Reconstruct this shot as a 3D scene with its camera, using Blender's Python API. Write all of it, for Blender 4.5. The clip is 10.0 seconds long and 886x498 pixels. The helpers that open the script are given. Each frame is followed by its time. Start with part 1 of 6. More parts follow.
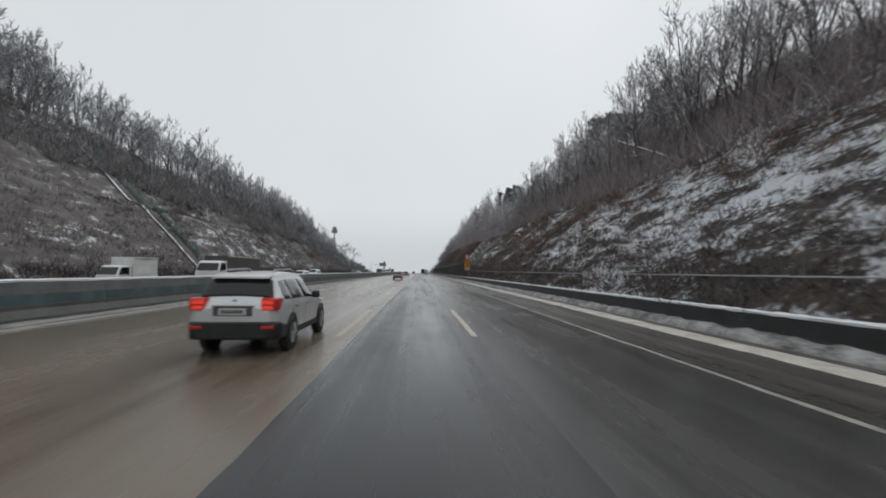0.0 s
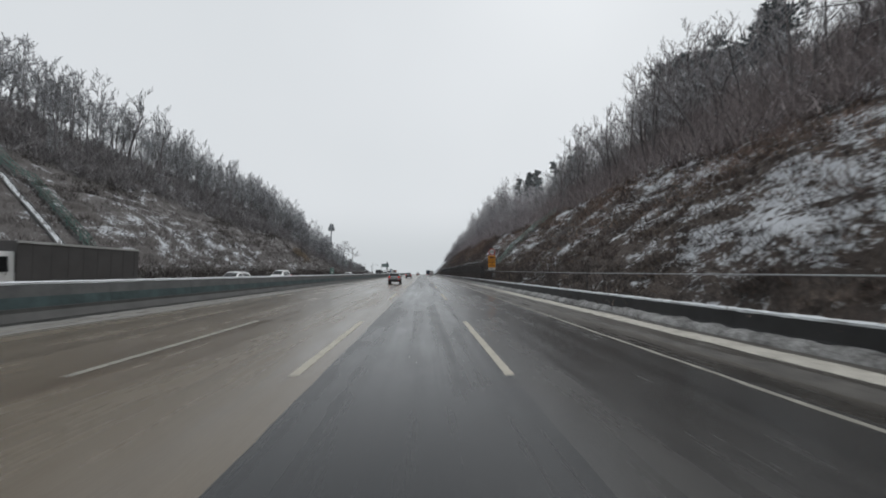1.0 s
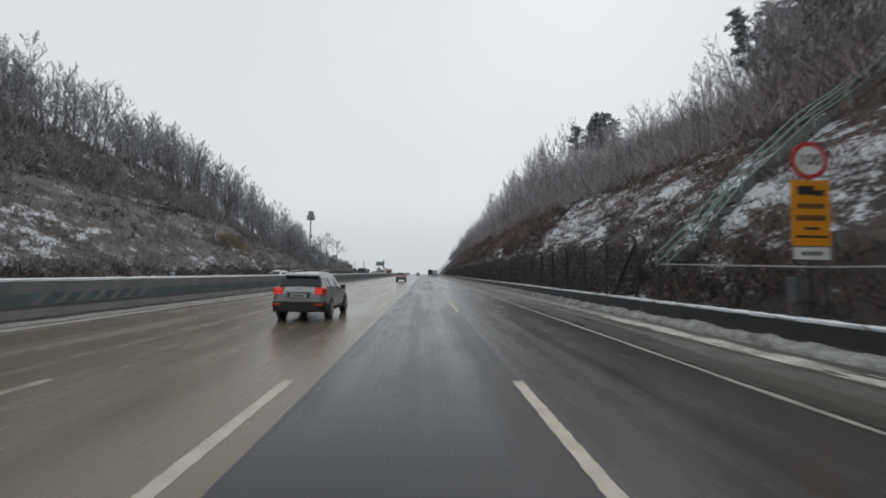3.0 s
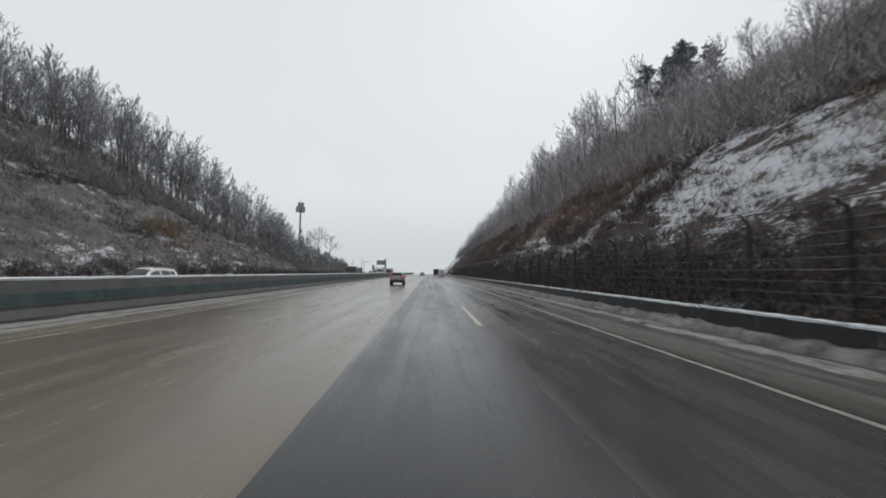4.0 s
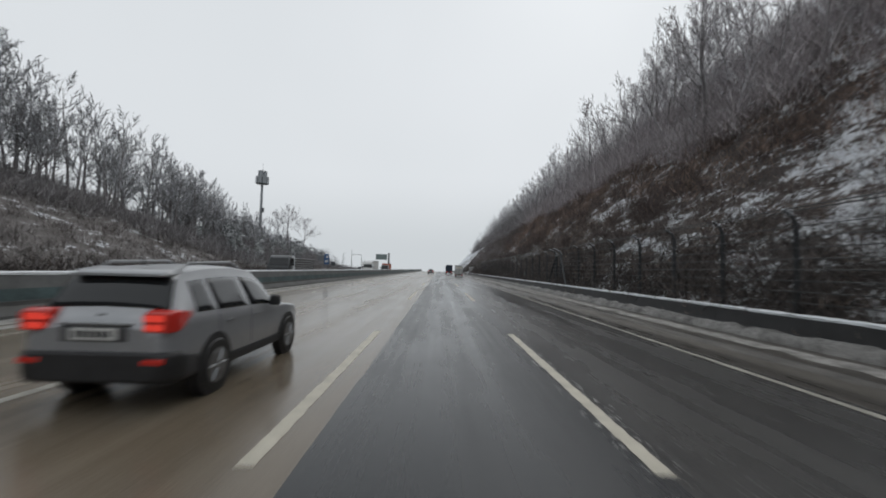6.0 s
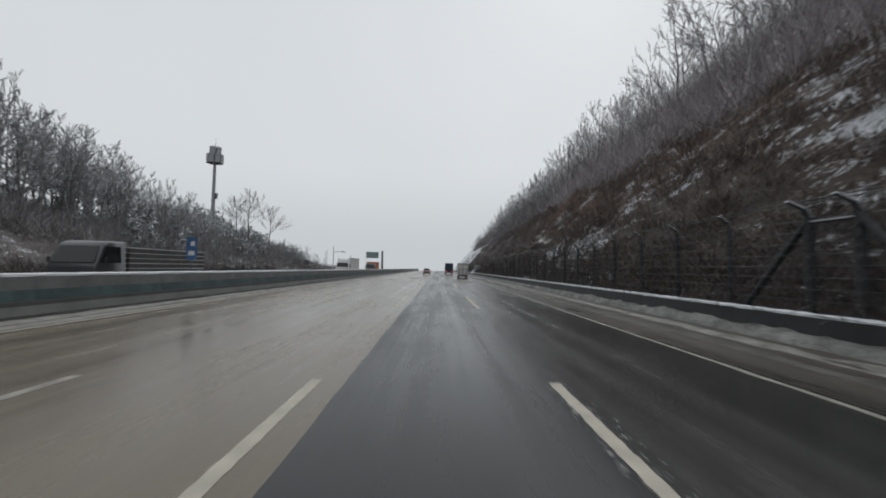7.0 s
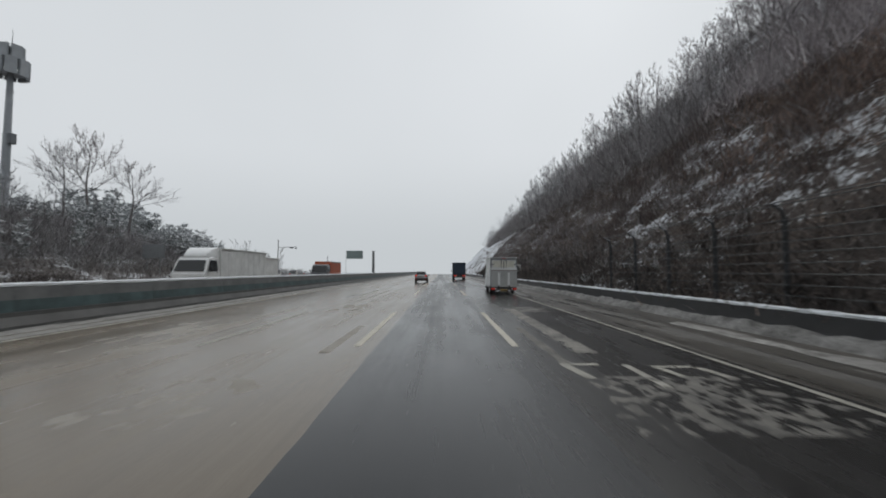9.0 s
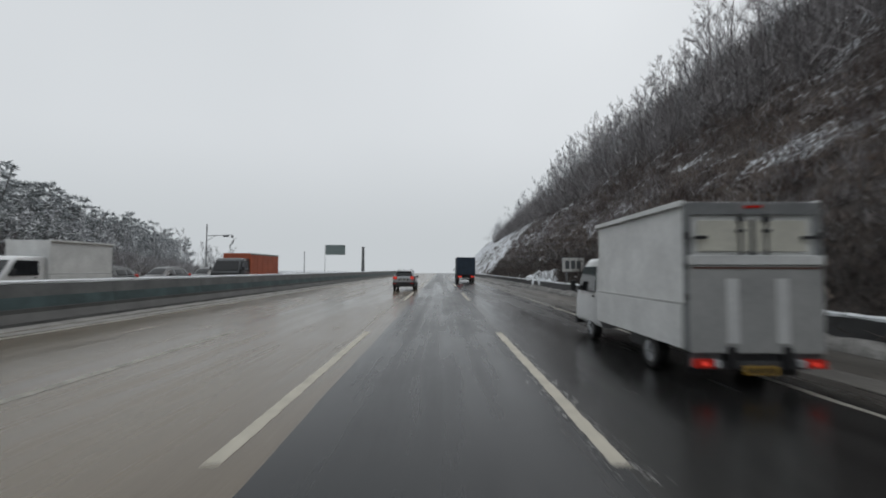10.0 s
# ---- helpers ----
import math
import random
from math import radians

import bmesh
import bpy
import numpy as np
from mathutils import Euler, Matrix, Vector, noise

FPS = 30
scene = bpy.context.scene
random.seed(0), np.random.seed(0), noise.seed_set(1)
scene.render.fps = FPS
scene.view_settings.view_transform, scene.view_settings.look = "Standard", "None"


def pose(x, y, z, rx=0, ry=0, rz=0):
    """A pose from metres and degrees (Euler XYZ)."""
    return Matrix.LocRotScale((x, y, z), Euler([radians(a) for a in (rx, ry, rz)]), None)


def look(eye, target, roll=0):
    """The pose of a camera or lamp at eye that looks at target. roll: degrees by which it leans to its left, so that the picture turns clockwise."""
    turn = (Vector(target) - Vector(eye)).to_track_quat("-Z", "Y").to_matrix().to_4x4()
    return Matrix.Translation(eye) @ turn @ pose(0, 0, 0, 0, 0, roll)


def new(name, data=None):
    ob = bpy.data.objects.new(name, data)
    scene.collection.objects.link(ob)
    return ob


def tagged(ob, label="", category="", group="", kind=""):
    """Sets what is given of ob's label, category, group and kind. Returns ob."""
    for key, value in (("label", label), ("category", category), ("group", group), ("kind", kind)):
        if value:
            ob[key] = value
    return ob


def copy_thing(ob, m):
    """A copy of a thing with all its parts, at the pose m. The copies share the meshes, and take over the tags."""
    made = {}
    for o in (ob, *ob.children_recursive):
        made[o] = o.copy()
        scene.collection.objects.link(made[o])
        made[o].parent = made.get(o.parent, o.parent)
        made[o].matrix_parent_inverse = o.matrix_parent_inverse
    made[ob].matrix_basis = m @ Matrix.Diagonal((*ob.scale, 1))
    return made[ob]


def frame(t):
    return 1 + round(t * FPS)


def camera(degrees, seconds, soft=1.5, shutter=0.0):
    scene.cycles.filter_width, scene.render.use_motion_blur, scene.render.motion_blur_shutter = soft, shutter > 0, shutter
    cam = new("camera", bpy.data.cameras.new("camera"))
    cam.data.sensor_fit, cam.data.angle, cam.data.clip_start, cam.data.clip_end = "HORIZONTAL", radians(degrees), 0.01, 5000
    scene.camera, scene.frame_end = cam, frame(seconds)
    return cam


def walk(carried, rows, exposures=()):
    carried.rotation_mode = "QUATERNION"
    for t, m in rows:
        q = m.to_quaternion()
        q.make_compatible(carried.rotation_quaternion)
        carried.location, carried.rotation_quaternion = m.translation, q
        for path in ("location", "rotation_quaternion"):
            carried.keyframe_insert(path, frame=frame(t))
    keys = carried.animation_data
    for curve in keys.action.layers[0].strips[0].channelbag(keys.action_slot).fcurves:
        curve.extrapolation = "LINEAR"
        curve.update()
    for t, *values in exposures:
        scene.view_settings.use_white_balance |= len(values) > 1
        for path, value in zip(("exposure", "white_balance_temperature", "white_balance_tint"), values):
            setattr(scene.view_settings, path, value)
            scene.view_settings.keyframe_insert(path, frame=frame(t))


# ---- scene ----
from mathutils import Quaternion

cam = camera(91.9, 10.0, soft=1.8, shutter=0.18)
# seconds, x, y, z, degrees up, lean, turn
PATH = [
    (0.0, 0.274, -0.114, 1.716, 3.02, -0.59, -3.31),
    (0.5, 0.339, 12.071, 1.716, 3.11, -0.42, -2.97),
    (1.0, 0.316, 24.037, 1.716, 3.17, -0.43, -2.65),
    (1.5, 0.306, 35.989, 1.716, 3.18, -0.58, -2.47),
    (2.0, 0.222, 48.019, 1.716, 3.15, -0.79, -2.43),
    (2.5, 0.248, 60.158, 1.716, 3.15, -0.89, -2.49),
    (3.0, 0.278, 72.406, 1.716, 3.17, -0.86, -2.51),
    (3.5, 0.187, 84.754, 1.716, 3.17, -0.91, -2.28),
    (4.0, 0.071, 97.191, 1.716, 3.14, -1.05, -1.90),
    (4.5, -0.024, 109.708, 1.716, 3.12, -1.18, -1.39),
    (5.0, -0.087, 122.292, 1.716, 3.04, -1.35, -0.80),
    (5.5, -0.235, 134.924, 1.716, 2.88, -1.51, -0.51),
    (6.0, -0.196, 147.570, 1.716, 2.70, -1.50, -0.56),
    (6.5, -0.092, 160.184, 1.716, 2.58, -1.35, -0.70),
    (7.0, -0.014, 172.708, 1.716, 2.59, -1.09, -0.74),
    (7.5, 0.026, 185.086, 1.716, 2.71, -0.76, -0.68),
    (8.0, 0.012, 197.292, 1.716, 2.80, -0.49, -0.56),
    (8.5, 0.000, 209.363, 1.716, 2.86, -0.28, -0.43),
    (9.0, 0.102, 221.460, 1.716, 2.92, -0.13, -0.24),
    (9.5, 0.172, 233.941, 1.716, 2.90, -0.14, -0.13),
    (10.0, 0.199, 247.459, 1.716, 2.74, -0.22, -0.36),
]
walk(cam, [(t, pose(x, y, z, 90 + up, lean, turn)) for t, x, y, z, up, lean, turn in PATH],
     [(0.0, 0.04), (3.0, 0.10), (5.6, 0.13), (6.8, -0.03), (8.5, -0.01), (10.0, -0.02)])

# ---- sky and light: a closed winter overcast ----
world = bpy.data.worlds.new("overcast_sky")
scene.world = world
world.use_nodes = True
wn = world.node_tree.nodes
wl = world.node_tree.links
sky = wn.new("ShaderNodeTexSky")
sky.sky_type = "NISHITA"
sky.sun_disc = False
sky.sun_elevation = radians(38)
sky.sun_rotation = radians(20)
sky.air_density = 1.0
sky.dust_density = 6.0
bleach = wn.new("ShaderNodeHueSaturation")
bleach.inputs["Saturation"].default_value = 0.12
dim = wn.new("ShaderNodeMix")
dim.data_type = "RGBA"
dim.blend_type = "MULTIPLY"
dim.inputs[0].default_value = 1.0
dim.inputs[7].default_value = (0.1, 0.1, 0.1, 1)
cloud = wn.new("ShaderNodeMix")
cloud.data_type = "RGBA"
cloud.inputs[0].default_value = 0.985
# faint unevenness in the cloud sheet
way = wn.new("ShaderNodeTexCoord")
billow = wn.new("ShaderNodeTexNoise")
billow.inputs["Scale"].default_value = 1.6
billow.inputs["Detail"].default_value = 3.0
sheet = wn.new("ShaderNodeMix")
sheet.data_type = "RGBA"
sheet.inputs[6].default_value = (0.622, 0.658, 0.684, 1)
sheet.inputs[7].default_value = (0.722, 0.752, 0.786, 1)
wl.new(way.outputs["Generated"], billow.inputs["Vector"])
wl.new(billow.outputs["Fac"], sheet.inputs[0])
wl.new(sheet.outputs[2], cloud.inputs[7])
wl.new(sky.outputs[0], bleach.inputs["Color"])
wl.new(bleach.outputs[0], dim.inputs[6])
wl.new(dim.outputs[2], cloud.inputs[6])
wl.new(cloud.outputs[2], wn["Background"].inputs["Color"])
wn["Background"].inputs["Strength"].default_value = 1.0

sun_data = bpy.data.lights.new("sun_behind_cloud", "SUN")
sun_data.energy = 0.5
sun_data.angle = radians(40)
sun_data.color = (1.0, 0.97, 0.93)
sun = new("sun_behind_cloud", sun_data)
sun.matrix_world = look((0, 0, 60), (-18, -42, 0))

# ---- materials ----
def shader(name):
    m = bpy.data.materials.new(name)
    m.use_nodes = True
    return m, m.node_tree.nodes, m.node_tree.links, m.node_tree.nodes["Principled BSDF"]


def noise_of(n, l, scale, detail=4.0, rough=0.55, stretch=(1, 1, 1), offset=(0, 0, 0), source="Object"):
    co = n.new("ShaderNodeTexCoord")
    mp = n.new("ShaderNodeMapping")
    mp.inputs["Scale"].default_value = stretch
    mp.inputs["Location"].default_value = offset
    tx = n.new("ShaderNodeTexNoise")
    tx.inputs["Scale"].default_value = scale
    tx.inputs["Detail"].default_value = detail
    tx.inputs["Roughness"].default_value = rough
    l.new(co.outputs[source], mp.inputs["Vector"])
    l.new(mp.outputs[0], tx.inputs["Vector"])
    return tx.outputs["Fac"]


def ramp(n, l, fac, lo, hi, a=(0, 0, 0, 1), b=(1, 1, 1, 1)):
    r = n.new("ShaderNodeValToRGB")
    r.color_ramp.elements[0].position = lo
    r.color_ramp.elements[1].position = hi
    r.color_ramp.elements[0].color = a
    r.color_ramp.elements[1].color = b
    l.new(fac, r.inputs[0])
    return r.outputs[0]


def mixed(n, l, fac, a, b):
    m = n.new("ShaderNodeMix")
    m.data_type = "RGBA"
    for k, v in ((0, fac), (6, a), (7, b)):
        if isinstance(v, (int, float)):
            m.inputs[k].default_value = v
        elif isinstance(v, tuple):
            m.inputs[k].default_value = v if len(v) == 4 else (*v, 1)
        else:
            l.new(v, m.inputs[k])
    return m.outputs[2]


def calc(n, l, op, a, b, clamp=False):
    m = n.new("ShaderNodeMath")
    m.operation = op
    m.use_clamp = clamp
    for k, v in ((0, a), (1, b)):
        if isinstance(v, (int, float)):
            m.inputs[k].default_value = v
        else:
            l.new(v, m.inputs[k])
    return m.outputs[0]


def bump(n, l, bsdf, height, strength=0.3, distance=0.02):
    b = n.new("ShaderNodeBump")
    b.inputs["Strength"].default_value = strength
    b.inputs["Distance"].default_value = distance
    l.new(height, b.inputs["Height"])
    l.new(b.outputs[0], bsdf.inputs["Normal"])


def plain(name, colour, rough=0.5, metal=0.0, vary=0.25, scale=6.0, coat=0.0):
    """A surface of one paint or material, with dirt at two scales."""
    m, n, l, s = shader(name)
    dark = tuple(c * (1 - vary) for c in colour)
    big = noise_of(n, l, scale, 5)
    fine = noise_of(n, l, scale * 9, 3)
    both = calc(n, l, "ADD", calc(n, l, "MULTIPLY", big, 0.7), calc(n, l, "MULTIPLY", fine, 0.3))
    l.new(mixed(n, l, ramp(n, l, both, 0.35, 0.65), dark, colour), s.inputs["Base Color"])
    l.new(calc(n, l, "ADD", rough - 0.08, calc(n, l, "MULTIPLY", fine, 0.16)), s.inputs["Roughness"])
    s.inputs["Metallic"].default_value = metal
    s.inputs["Coat Weight"].default_value = coat
    return m


def wet_pavement(name, dark, light, rough_lo, rough_hi, grain=60.0, span=(0.38, 0.62), ior=1.36, far_tone=1.0):
    """Wet road: aggregate grain, long wheel streaks, standing water in the low spots. The last factor darkens the far
    stretch of road.
    """
    m, n, l, s = shader(name)
    streak = noise_of(n, l, 1.3, 6, 0.65, stretch=(1.0, 0.015, 1))
    patch = noise_of(n, l, 0.35, 5, 0.6, stretch=(1.0, 0.12, 1), offset=(7, 3, 0))
    blot = noise_of(n, l, 1.1, 6, 0.7, stretch=(1.0, 0.30, 1), offset=(2, 5, 0))
    fine = noise_of(n, l, grain, 2, 0.7)
    tone = calc(n, l, "ADD", calc(n, l, "MULTIPLY", streak, 0.42), calc(n, l, "MULTIPLY", patch, 0.36))
    tone = calc(n, l, "ADD", tone, calc(n, l, "MULTIPLY", blot, 0.22))
    body = mixed(n, l, ramp(n, l, tone, *span), dark, light)
    speck = mixed(n, l, calc(n, l, "MULTIPLY", ramp(n, l, fine, 0.45, 0.75), 0.35), body, tuple(min(1, c * 1.7) for c in light))
    if far_tone < 1:
        # the colour turns darker along the road, wavering with the patches
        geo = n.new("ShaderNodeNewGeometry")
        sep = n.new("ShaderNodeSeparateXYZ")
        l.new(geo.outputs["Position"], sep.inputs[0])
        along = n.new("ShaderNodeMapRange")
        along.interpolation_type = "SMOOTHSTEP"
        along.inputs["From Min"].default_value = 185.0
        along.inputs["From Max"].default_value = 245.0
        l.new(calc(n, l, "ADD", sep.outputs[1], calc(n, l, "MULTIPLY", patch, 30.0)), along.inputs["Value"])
        speck = mixed(n, l, along.outputs[0], speck, mixed(n, l, ramp(n, l, tone, *span), tuple(c * far_tone for c in dark), tuple(c * far_tone for c in light)))
    l.new(speck, s.inputs["Base Color"])
    wet = ramp(n, l, tone, *span)
    mr = n.new("ShaderNodeMapRange")
    mr.inputs["To Min"].default_value = rough_lo
    mr.inputs["To Max"].default_value = rough_hi
    l.new(wet, mr.inputs["Value"])
    l.new(mr.outputs[0], s.inputs["Roughness"])
    s.inputs["IOR"].default_value = ior
    bump(n, l, s, calc(n, l, "ADD", calc(n, l, "MULTIPLY", fine, 0.35), calc(n, l, "MULTIPLY", patch, 0.6)), 0.10, 0.02)
    return m


def snow_stuff(name, colour=(0.74, 0.77, 0.80), dirt=(0.34, 0.33, 0.32), amount=0.5):
    m, n, l, s = shader(name)
    big = noise_of(n, l, 1.3, 6, 0.65)
    fine = noise_of(n, l, 14, 4, 0.6)
    f = calc(n, l, "ADD", calc(n, l, "MULTIPLY", big, 0.6), calc(n, l, "MULTIPLY", fine, 0.4))
    l.new(mixed(n, l, ramp(n, l, f, amount - 0.14, amount + 0.1), dirt, colour), s.inputs["Base Color"])
    s.inputs["Roughness"].default_value = 0.7
    bump(n, l, s, f, 0.5, 0.05)
    return m


def slope_ground():
    """Dead grass, wet soil and litter with torn patches of snow on the cuttings, forest floor above."""
    m, n, l, s = shader("cutting_soil")
    geo = n.new("ShaderNodeNewGeometry")
    sep = n.new("ShaderNodeSeparateXYZ")
    l.new(geo.outputs["Position"], sep.inputs[0])
    x, y = sep.outputs[0], sep.outputs[1]
    big = noise_of(n, l, 0.11, 5, 0.6, stretch=(1, 0.7, 1))
    mid = noise_of(n, l, 0.55, 6, 0.65, stretch=(1.25, 0.55, 1.25), offset=(3, 9, 1))
    fine = noise_of(n, l, 3.5, 5, 0.7)
    grit = noise_of(n, l, 13.0, 5, 0.75, offset=(1, 4, 2))
    soil = mixed(n, l, ramp(n, l, mid, 0.38, 0.62), (0.040, 0.034, 0.033), (0.098, 0.081, 0.073))
    grass = mixed(n, l, ramp(n, l, fine, 0.35, 0.65), (0.056, 0.042, 0.036), (0.130, 0.098, 0.079))
    body = mixed(n, l, ramp(n, l, big, 0.42, 0.6), soil, grass)
    body = mixed(n, l, calc(n, l, "MULTIPLY", ramp(n, l, grit, 0.47, 0.64), 0.5), body, (0.040, 0.033, 0.030))
    # the far side is greyed: frost and haze mixed into the colour
    rime = ramp(n, l, calc(n, l, "ADD", calc(n, l, "MULTIPLY", x, -0.05), -0.5), 0.0, 1.0)
    body = mixed(n, l, calc(n, l, "MULTIPLY", rime, 0.74), body, mixed(n, l, ramp(n, l, mid, 0.36, 0.64), (0.105, 0.096, 0.092), mixed(n, l, fine, (0.17, 0.16, 0.157), (0.33, 0.315, 0.31))))
    # woods floor down the valley is paled too, haze painted along with frost
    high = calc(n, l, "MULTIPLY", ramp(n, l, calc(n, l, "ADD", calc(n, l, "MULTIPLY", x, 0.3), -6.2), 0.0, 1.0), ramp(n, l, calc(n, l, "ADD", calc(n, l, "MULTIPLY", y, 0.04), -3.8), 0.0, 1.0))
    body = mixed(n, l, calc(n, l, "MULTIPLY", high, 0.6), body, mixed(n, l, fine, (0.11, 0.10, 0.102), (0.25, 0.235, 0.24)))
    # snow lies thickest on the open cutting beside the first stretch of road
    drift = calc(n, l, "ADD", calc(n, l, "MULTIPLY", mid, 0.58), calc(n, l, "MULTIPLY", fine, 0.36))
    drift = calc(n, l, "ADD", drift, calc(n, l, "MULTIPLY", big, 0.35))
    lie = n.new("ShaderNodeAttribute")
    lie.attribute_name = "snow_lie"
    drift = calc(n, l, "ADD", drift, lie.outputs["Fac"])
    # beyond the valley's curve the ground whitens as snow, painted in place of haze
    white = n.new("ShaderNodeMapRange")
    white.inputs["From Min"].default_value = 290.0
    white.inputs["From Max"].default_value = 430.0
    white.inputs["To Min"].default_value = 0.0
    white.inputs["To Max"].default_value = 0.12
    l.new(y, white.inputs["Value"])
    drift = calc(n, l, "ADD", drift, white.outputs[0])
    mask = ramp(n, l, drift, 0.670, 0.712)
    l.new(mixed(n, l, mask, body, mixed(n, l, fine, (0.55, 0.58, 0.62), (0.78, 0.80, 0.83))), s.inputs["Base Color"])
    s.inputs["Roughness"].default_value = 0.85
    bump(n, l, s, calc(n, l, "ADD", calc(n, l, "ADD", calc(n, l, "MULTIPLY", fine, 0.6), calc(n, l, "MULTIPLY", grit, 0.35)), mid), 0.8, 0.25)
    return m


def frosted(name, bark, frost=(0.62, 0.65, 0.69), lo=0.25, hi=0.9, top=0.75):
    """Bark or twigs with snow that lies on what faces up."""
    m, n, l, s = shader(name)
    geo = n.new("ShaderNodeNewGeometry")
    sep = n.new("ShaderNodeSeparateXYZ")
    l.new(geo.outputs["Normal"], sep.inputs[0])
    grain = noise_of(n, l, 5.0, 4, 0.6)
    up = calc(n, l, "ADD", sep.outputs[2], calc(n, l, "MULTIPLY", calc(n, l, "SUBTRACT", grain, 0.5), 1.2))
    info = n.new("ShaderNodeObjectInfo")
    vary = calc(n, l, "ADD", 0.7, calc(n, l, "MULTIPLY", info.outputs["Random"], 0.6))
    shade = n.new("ShaderNodeMix")
    shade.data_type = "RGBA"
    shade.blend_type = "MULTIPLY"
    shade.inputs[0].default_value = 1
    l.new(mixed(n, l, ramp(n, l, grain, 0.35, 0.65), tuple(c * 0.6 for c in bark), bark), shade.inputs[6])
    l.new(vary, shade.inputs[7])
    l.new(mixed(n, l, calc(n, l, "MULTIPLY", ramp(n, l, up, lo, hi), top), shade.outputs[2], frost), s.inputs["Base Color"])
    s.inputs["Roughness"].default_value = 0.9
    return m


def brush(name, a, b, c):
    """Dead grass and twigs, each clump of its own tone."""
    m, n, l, s = shader(name)
    geo = n.new("ShaderNodeNewGeometry")
    r = n.new("ShaderNodeValToRGB")
    r.color_ramp.elements[0].color = (*a, 1)
    r.color_ramp.elements[1].color = (*c, 1)
    e = r.color_ramp.elements.new(0.55)
    e.color = (*b, 1)
    l.new(geo.outputs["Random Per Island"], r.inputs[0])
    l.new(r.outputs[0], s.inputs["Base Color"])
    s.inputs["Roughness"].default_value = 0.9
    return m


M_LANE_OLD = wet_pavement("wet_concrete_lane", (0.100, 0.080, 0.058), (0.178, 0.148, 0.110), 0.12, 0.34, 40)
M_LANE_NEW = wet_pavement("wet_dark_asphalt", (0.0138, 0.0148, 0.0163), (0.033, 0.035, 0.0377), 0.11, 0.42, 90, ior=1.335, far_tone=0.95)
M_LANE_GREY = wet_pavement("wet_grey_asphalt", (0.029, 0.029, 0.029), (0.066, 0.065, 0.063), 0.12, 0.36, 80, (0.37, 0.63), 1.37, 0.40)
M_PAINT = plain("worn_road_paint", (0.53, 0.495, 0.41), 0.55, vary=0.34, scale=3)
M_LINE = plain("worn_edge_paint", (0.37, 0.355, 0.305), 0.55, vary=0.55, scale=2.2)
M_LINE_FAINT = plain("faint_edge_paint", (0.22, 0.21, 0.18), 0.5, vary=0.6, scale=1.6)
M_CONCRETE = plain("damp_concrete", (0.16, 0.165, 0.165), 0.6, vary=0.45, scale=0.9)
M_SPLASH = plain("splashed_concrete", (0.085, 0.085, 0.082), 0.6, vary=0.5, scale=1.1)
M_CONCRETE_DARK = plain("soaked_concrete", (0.030, 0.030, 0.031), 0.6, vary=0.65, scale=0.8)
M_BAND = plain("faded_green_band", (0.075, 0.120, 0.125), 0.6, vary=0.55, scale=1.6)
M_SNOW = snow_stuff("fresh_snow", amount=0.36)
M_SLUSH = snow_stuff("grey_slush", (0.46, 0.455, 0.445), (0.10, 0.094, 0.087), 0.50)
M_SLUSH_DARK = snow_stuff("soiled_slush", (0.30, 0.29, 0.275), (0.07, 0.066, 0.060), 0.50)
M_RIDGE = snow_stuff("old_ploughed_snow", (0.52, 0.50, 0.455), (0.15, 0.14, 0.125), 0.49)
M_GUTTER = snow_stuff("wet_gutter_slush", (0.29, 0.285, 0.27), (0.10, 0.096, 0.088), 0.48)
M_PLOUGHED = snow_stuff("trodden_snow_strip", (0.51, 0.485, 0.43), (0.24, 0.225, 0.195), 0.44)
M_BANK_DIRTY = snow_stuff("soiled_bank", (0.26, 0.255, 0.245), (0.05, 0.047, 0.043), 0.52)
M_FILM = snow_stuff("thin_slush_film", (0.30, 0.28, 0.25), (0.17, 0.15, 0.12), 0.48)
M_WASH = snow_stuff("watery_slush", (0.185, 0.175, 0.155), (0.030, 0.029, 0.027), 0.53)
M_STREAK = snow_stuff("smeared_slush", (0.26, 0.245, 0.215), (0.032, 0.031, 0.029), 0.52)
M_BANK = snow_stuff("patchy_snow", (0.40, 0.40, 0.395), (0.05, 0.048, 0.045), 0.525)
M_SMEAR = snow_stuff("melting_slush", (0.115, 0.108, 0.098), (0.035, 0.033, 0.030), 0.53)
M_SHOULDER = wet_pavement("dirty_wet_shoulder", (0.020, 0.0185, 0.0165), (0.088, 0.080, 0.069), 0.20, 0.50, 30, (0.40, 0.60))
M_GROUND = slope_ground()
M_BARK = frosted("wet_bark", (0.175, 0.160, 0.160), top=0.8)
# rime tones also carry haze: the woods are paled in their colour
M_BARK_RIME_HAZE = frosted("rimed_trunks", (0.260, 0.243, 0.248), (0.62, 0.64, 0.67), lo=0.0, hi=0.9, top=0.8)
M_TWIG = frosted("frosted_twigs", (0.355, 0.330, 0.335), lo=-0.3, hi=0.9, top=0.85)
M_TWIG_RIME_HAZE = frosted("rimed_twigs", (0.450, 0.425, 0.435), (0.70, 0.72, 0.75), lo=-0.8, hi=0.8, top=0.9)
M_PALE_BARK = frosted("rimed_bark", (0.30, 0.30, 0.31), (0.72, 0.74, 0.77), lo=-0.3, hi=0.7, top=0.95)
M_SNOWY_BARK = frosted("snow_lined_bark", (0.12, 0.105, 0.10), (0.76, 0.78, 0.80), lo=0.0, hi=0.35, top=1.0)
# needle colours are lightened to blue-grey to look hazy, palest farther off
M_PINE = frosted("pine_needles", (0.150, 0.176, 0.184), lo=0.2, hi=1.0, top=0.55)
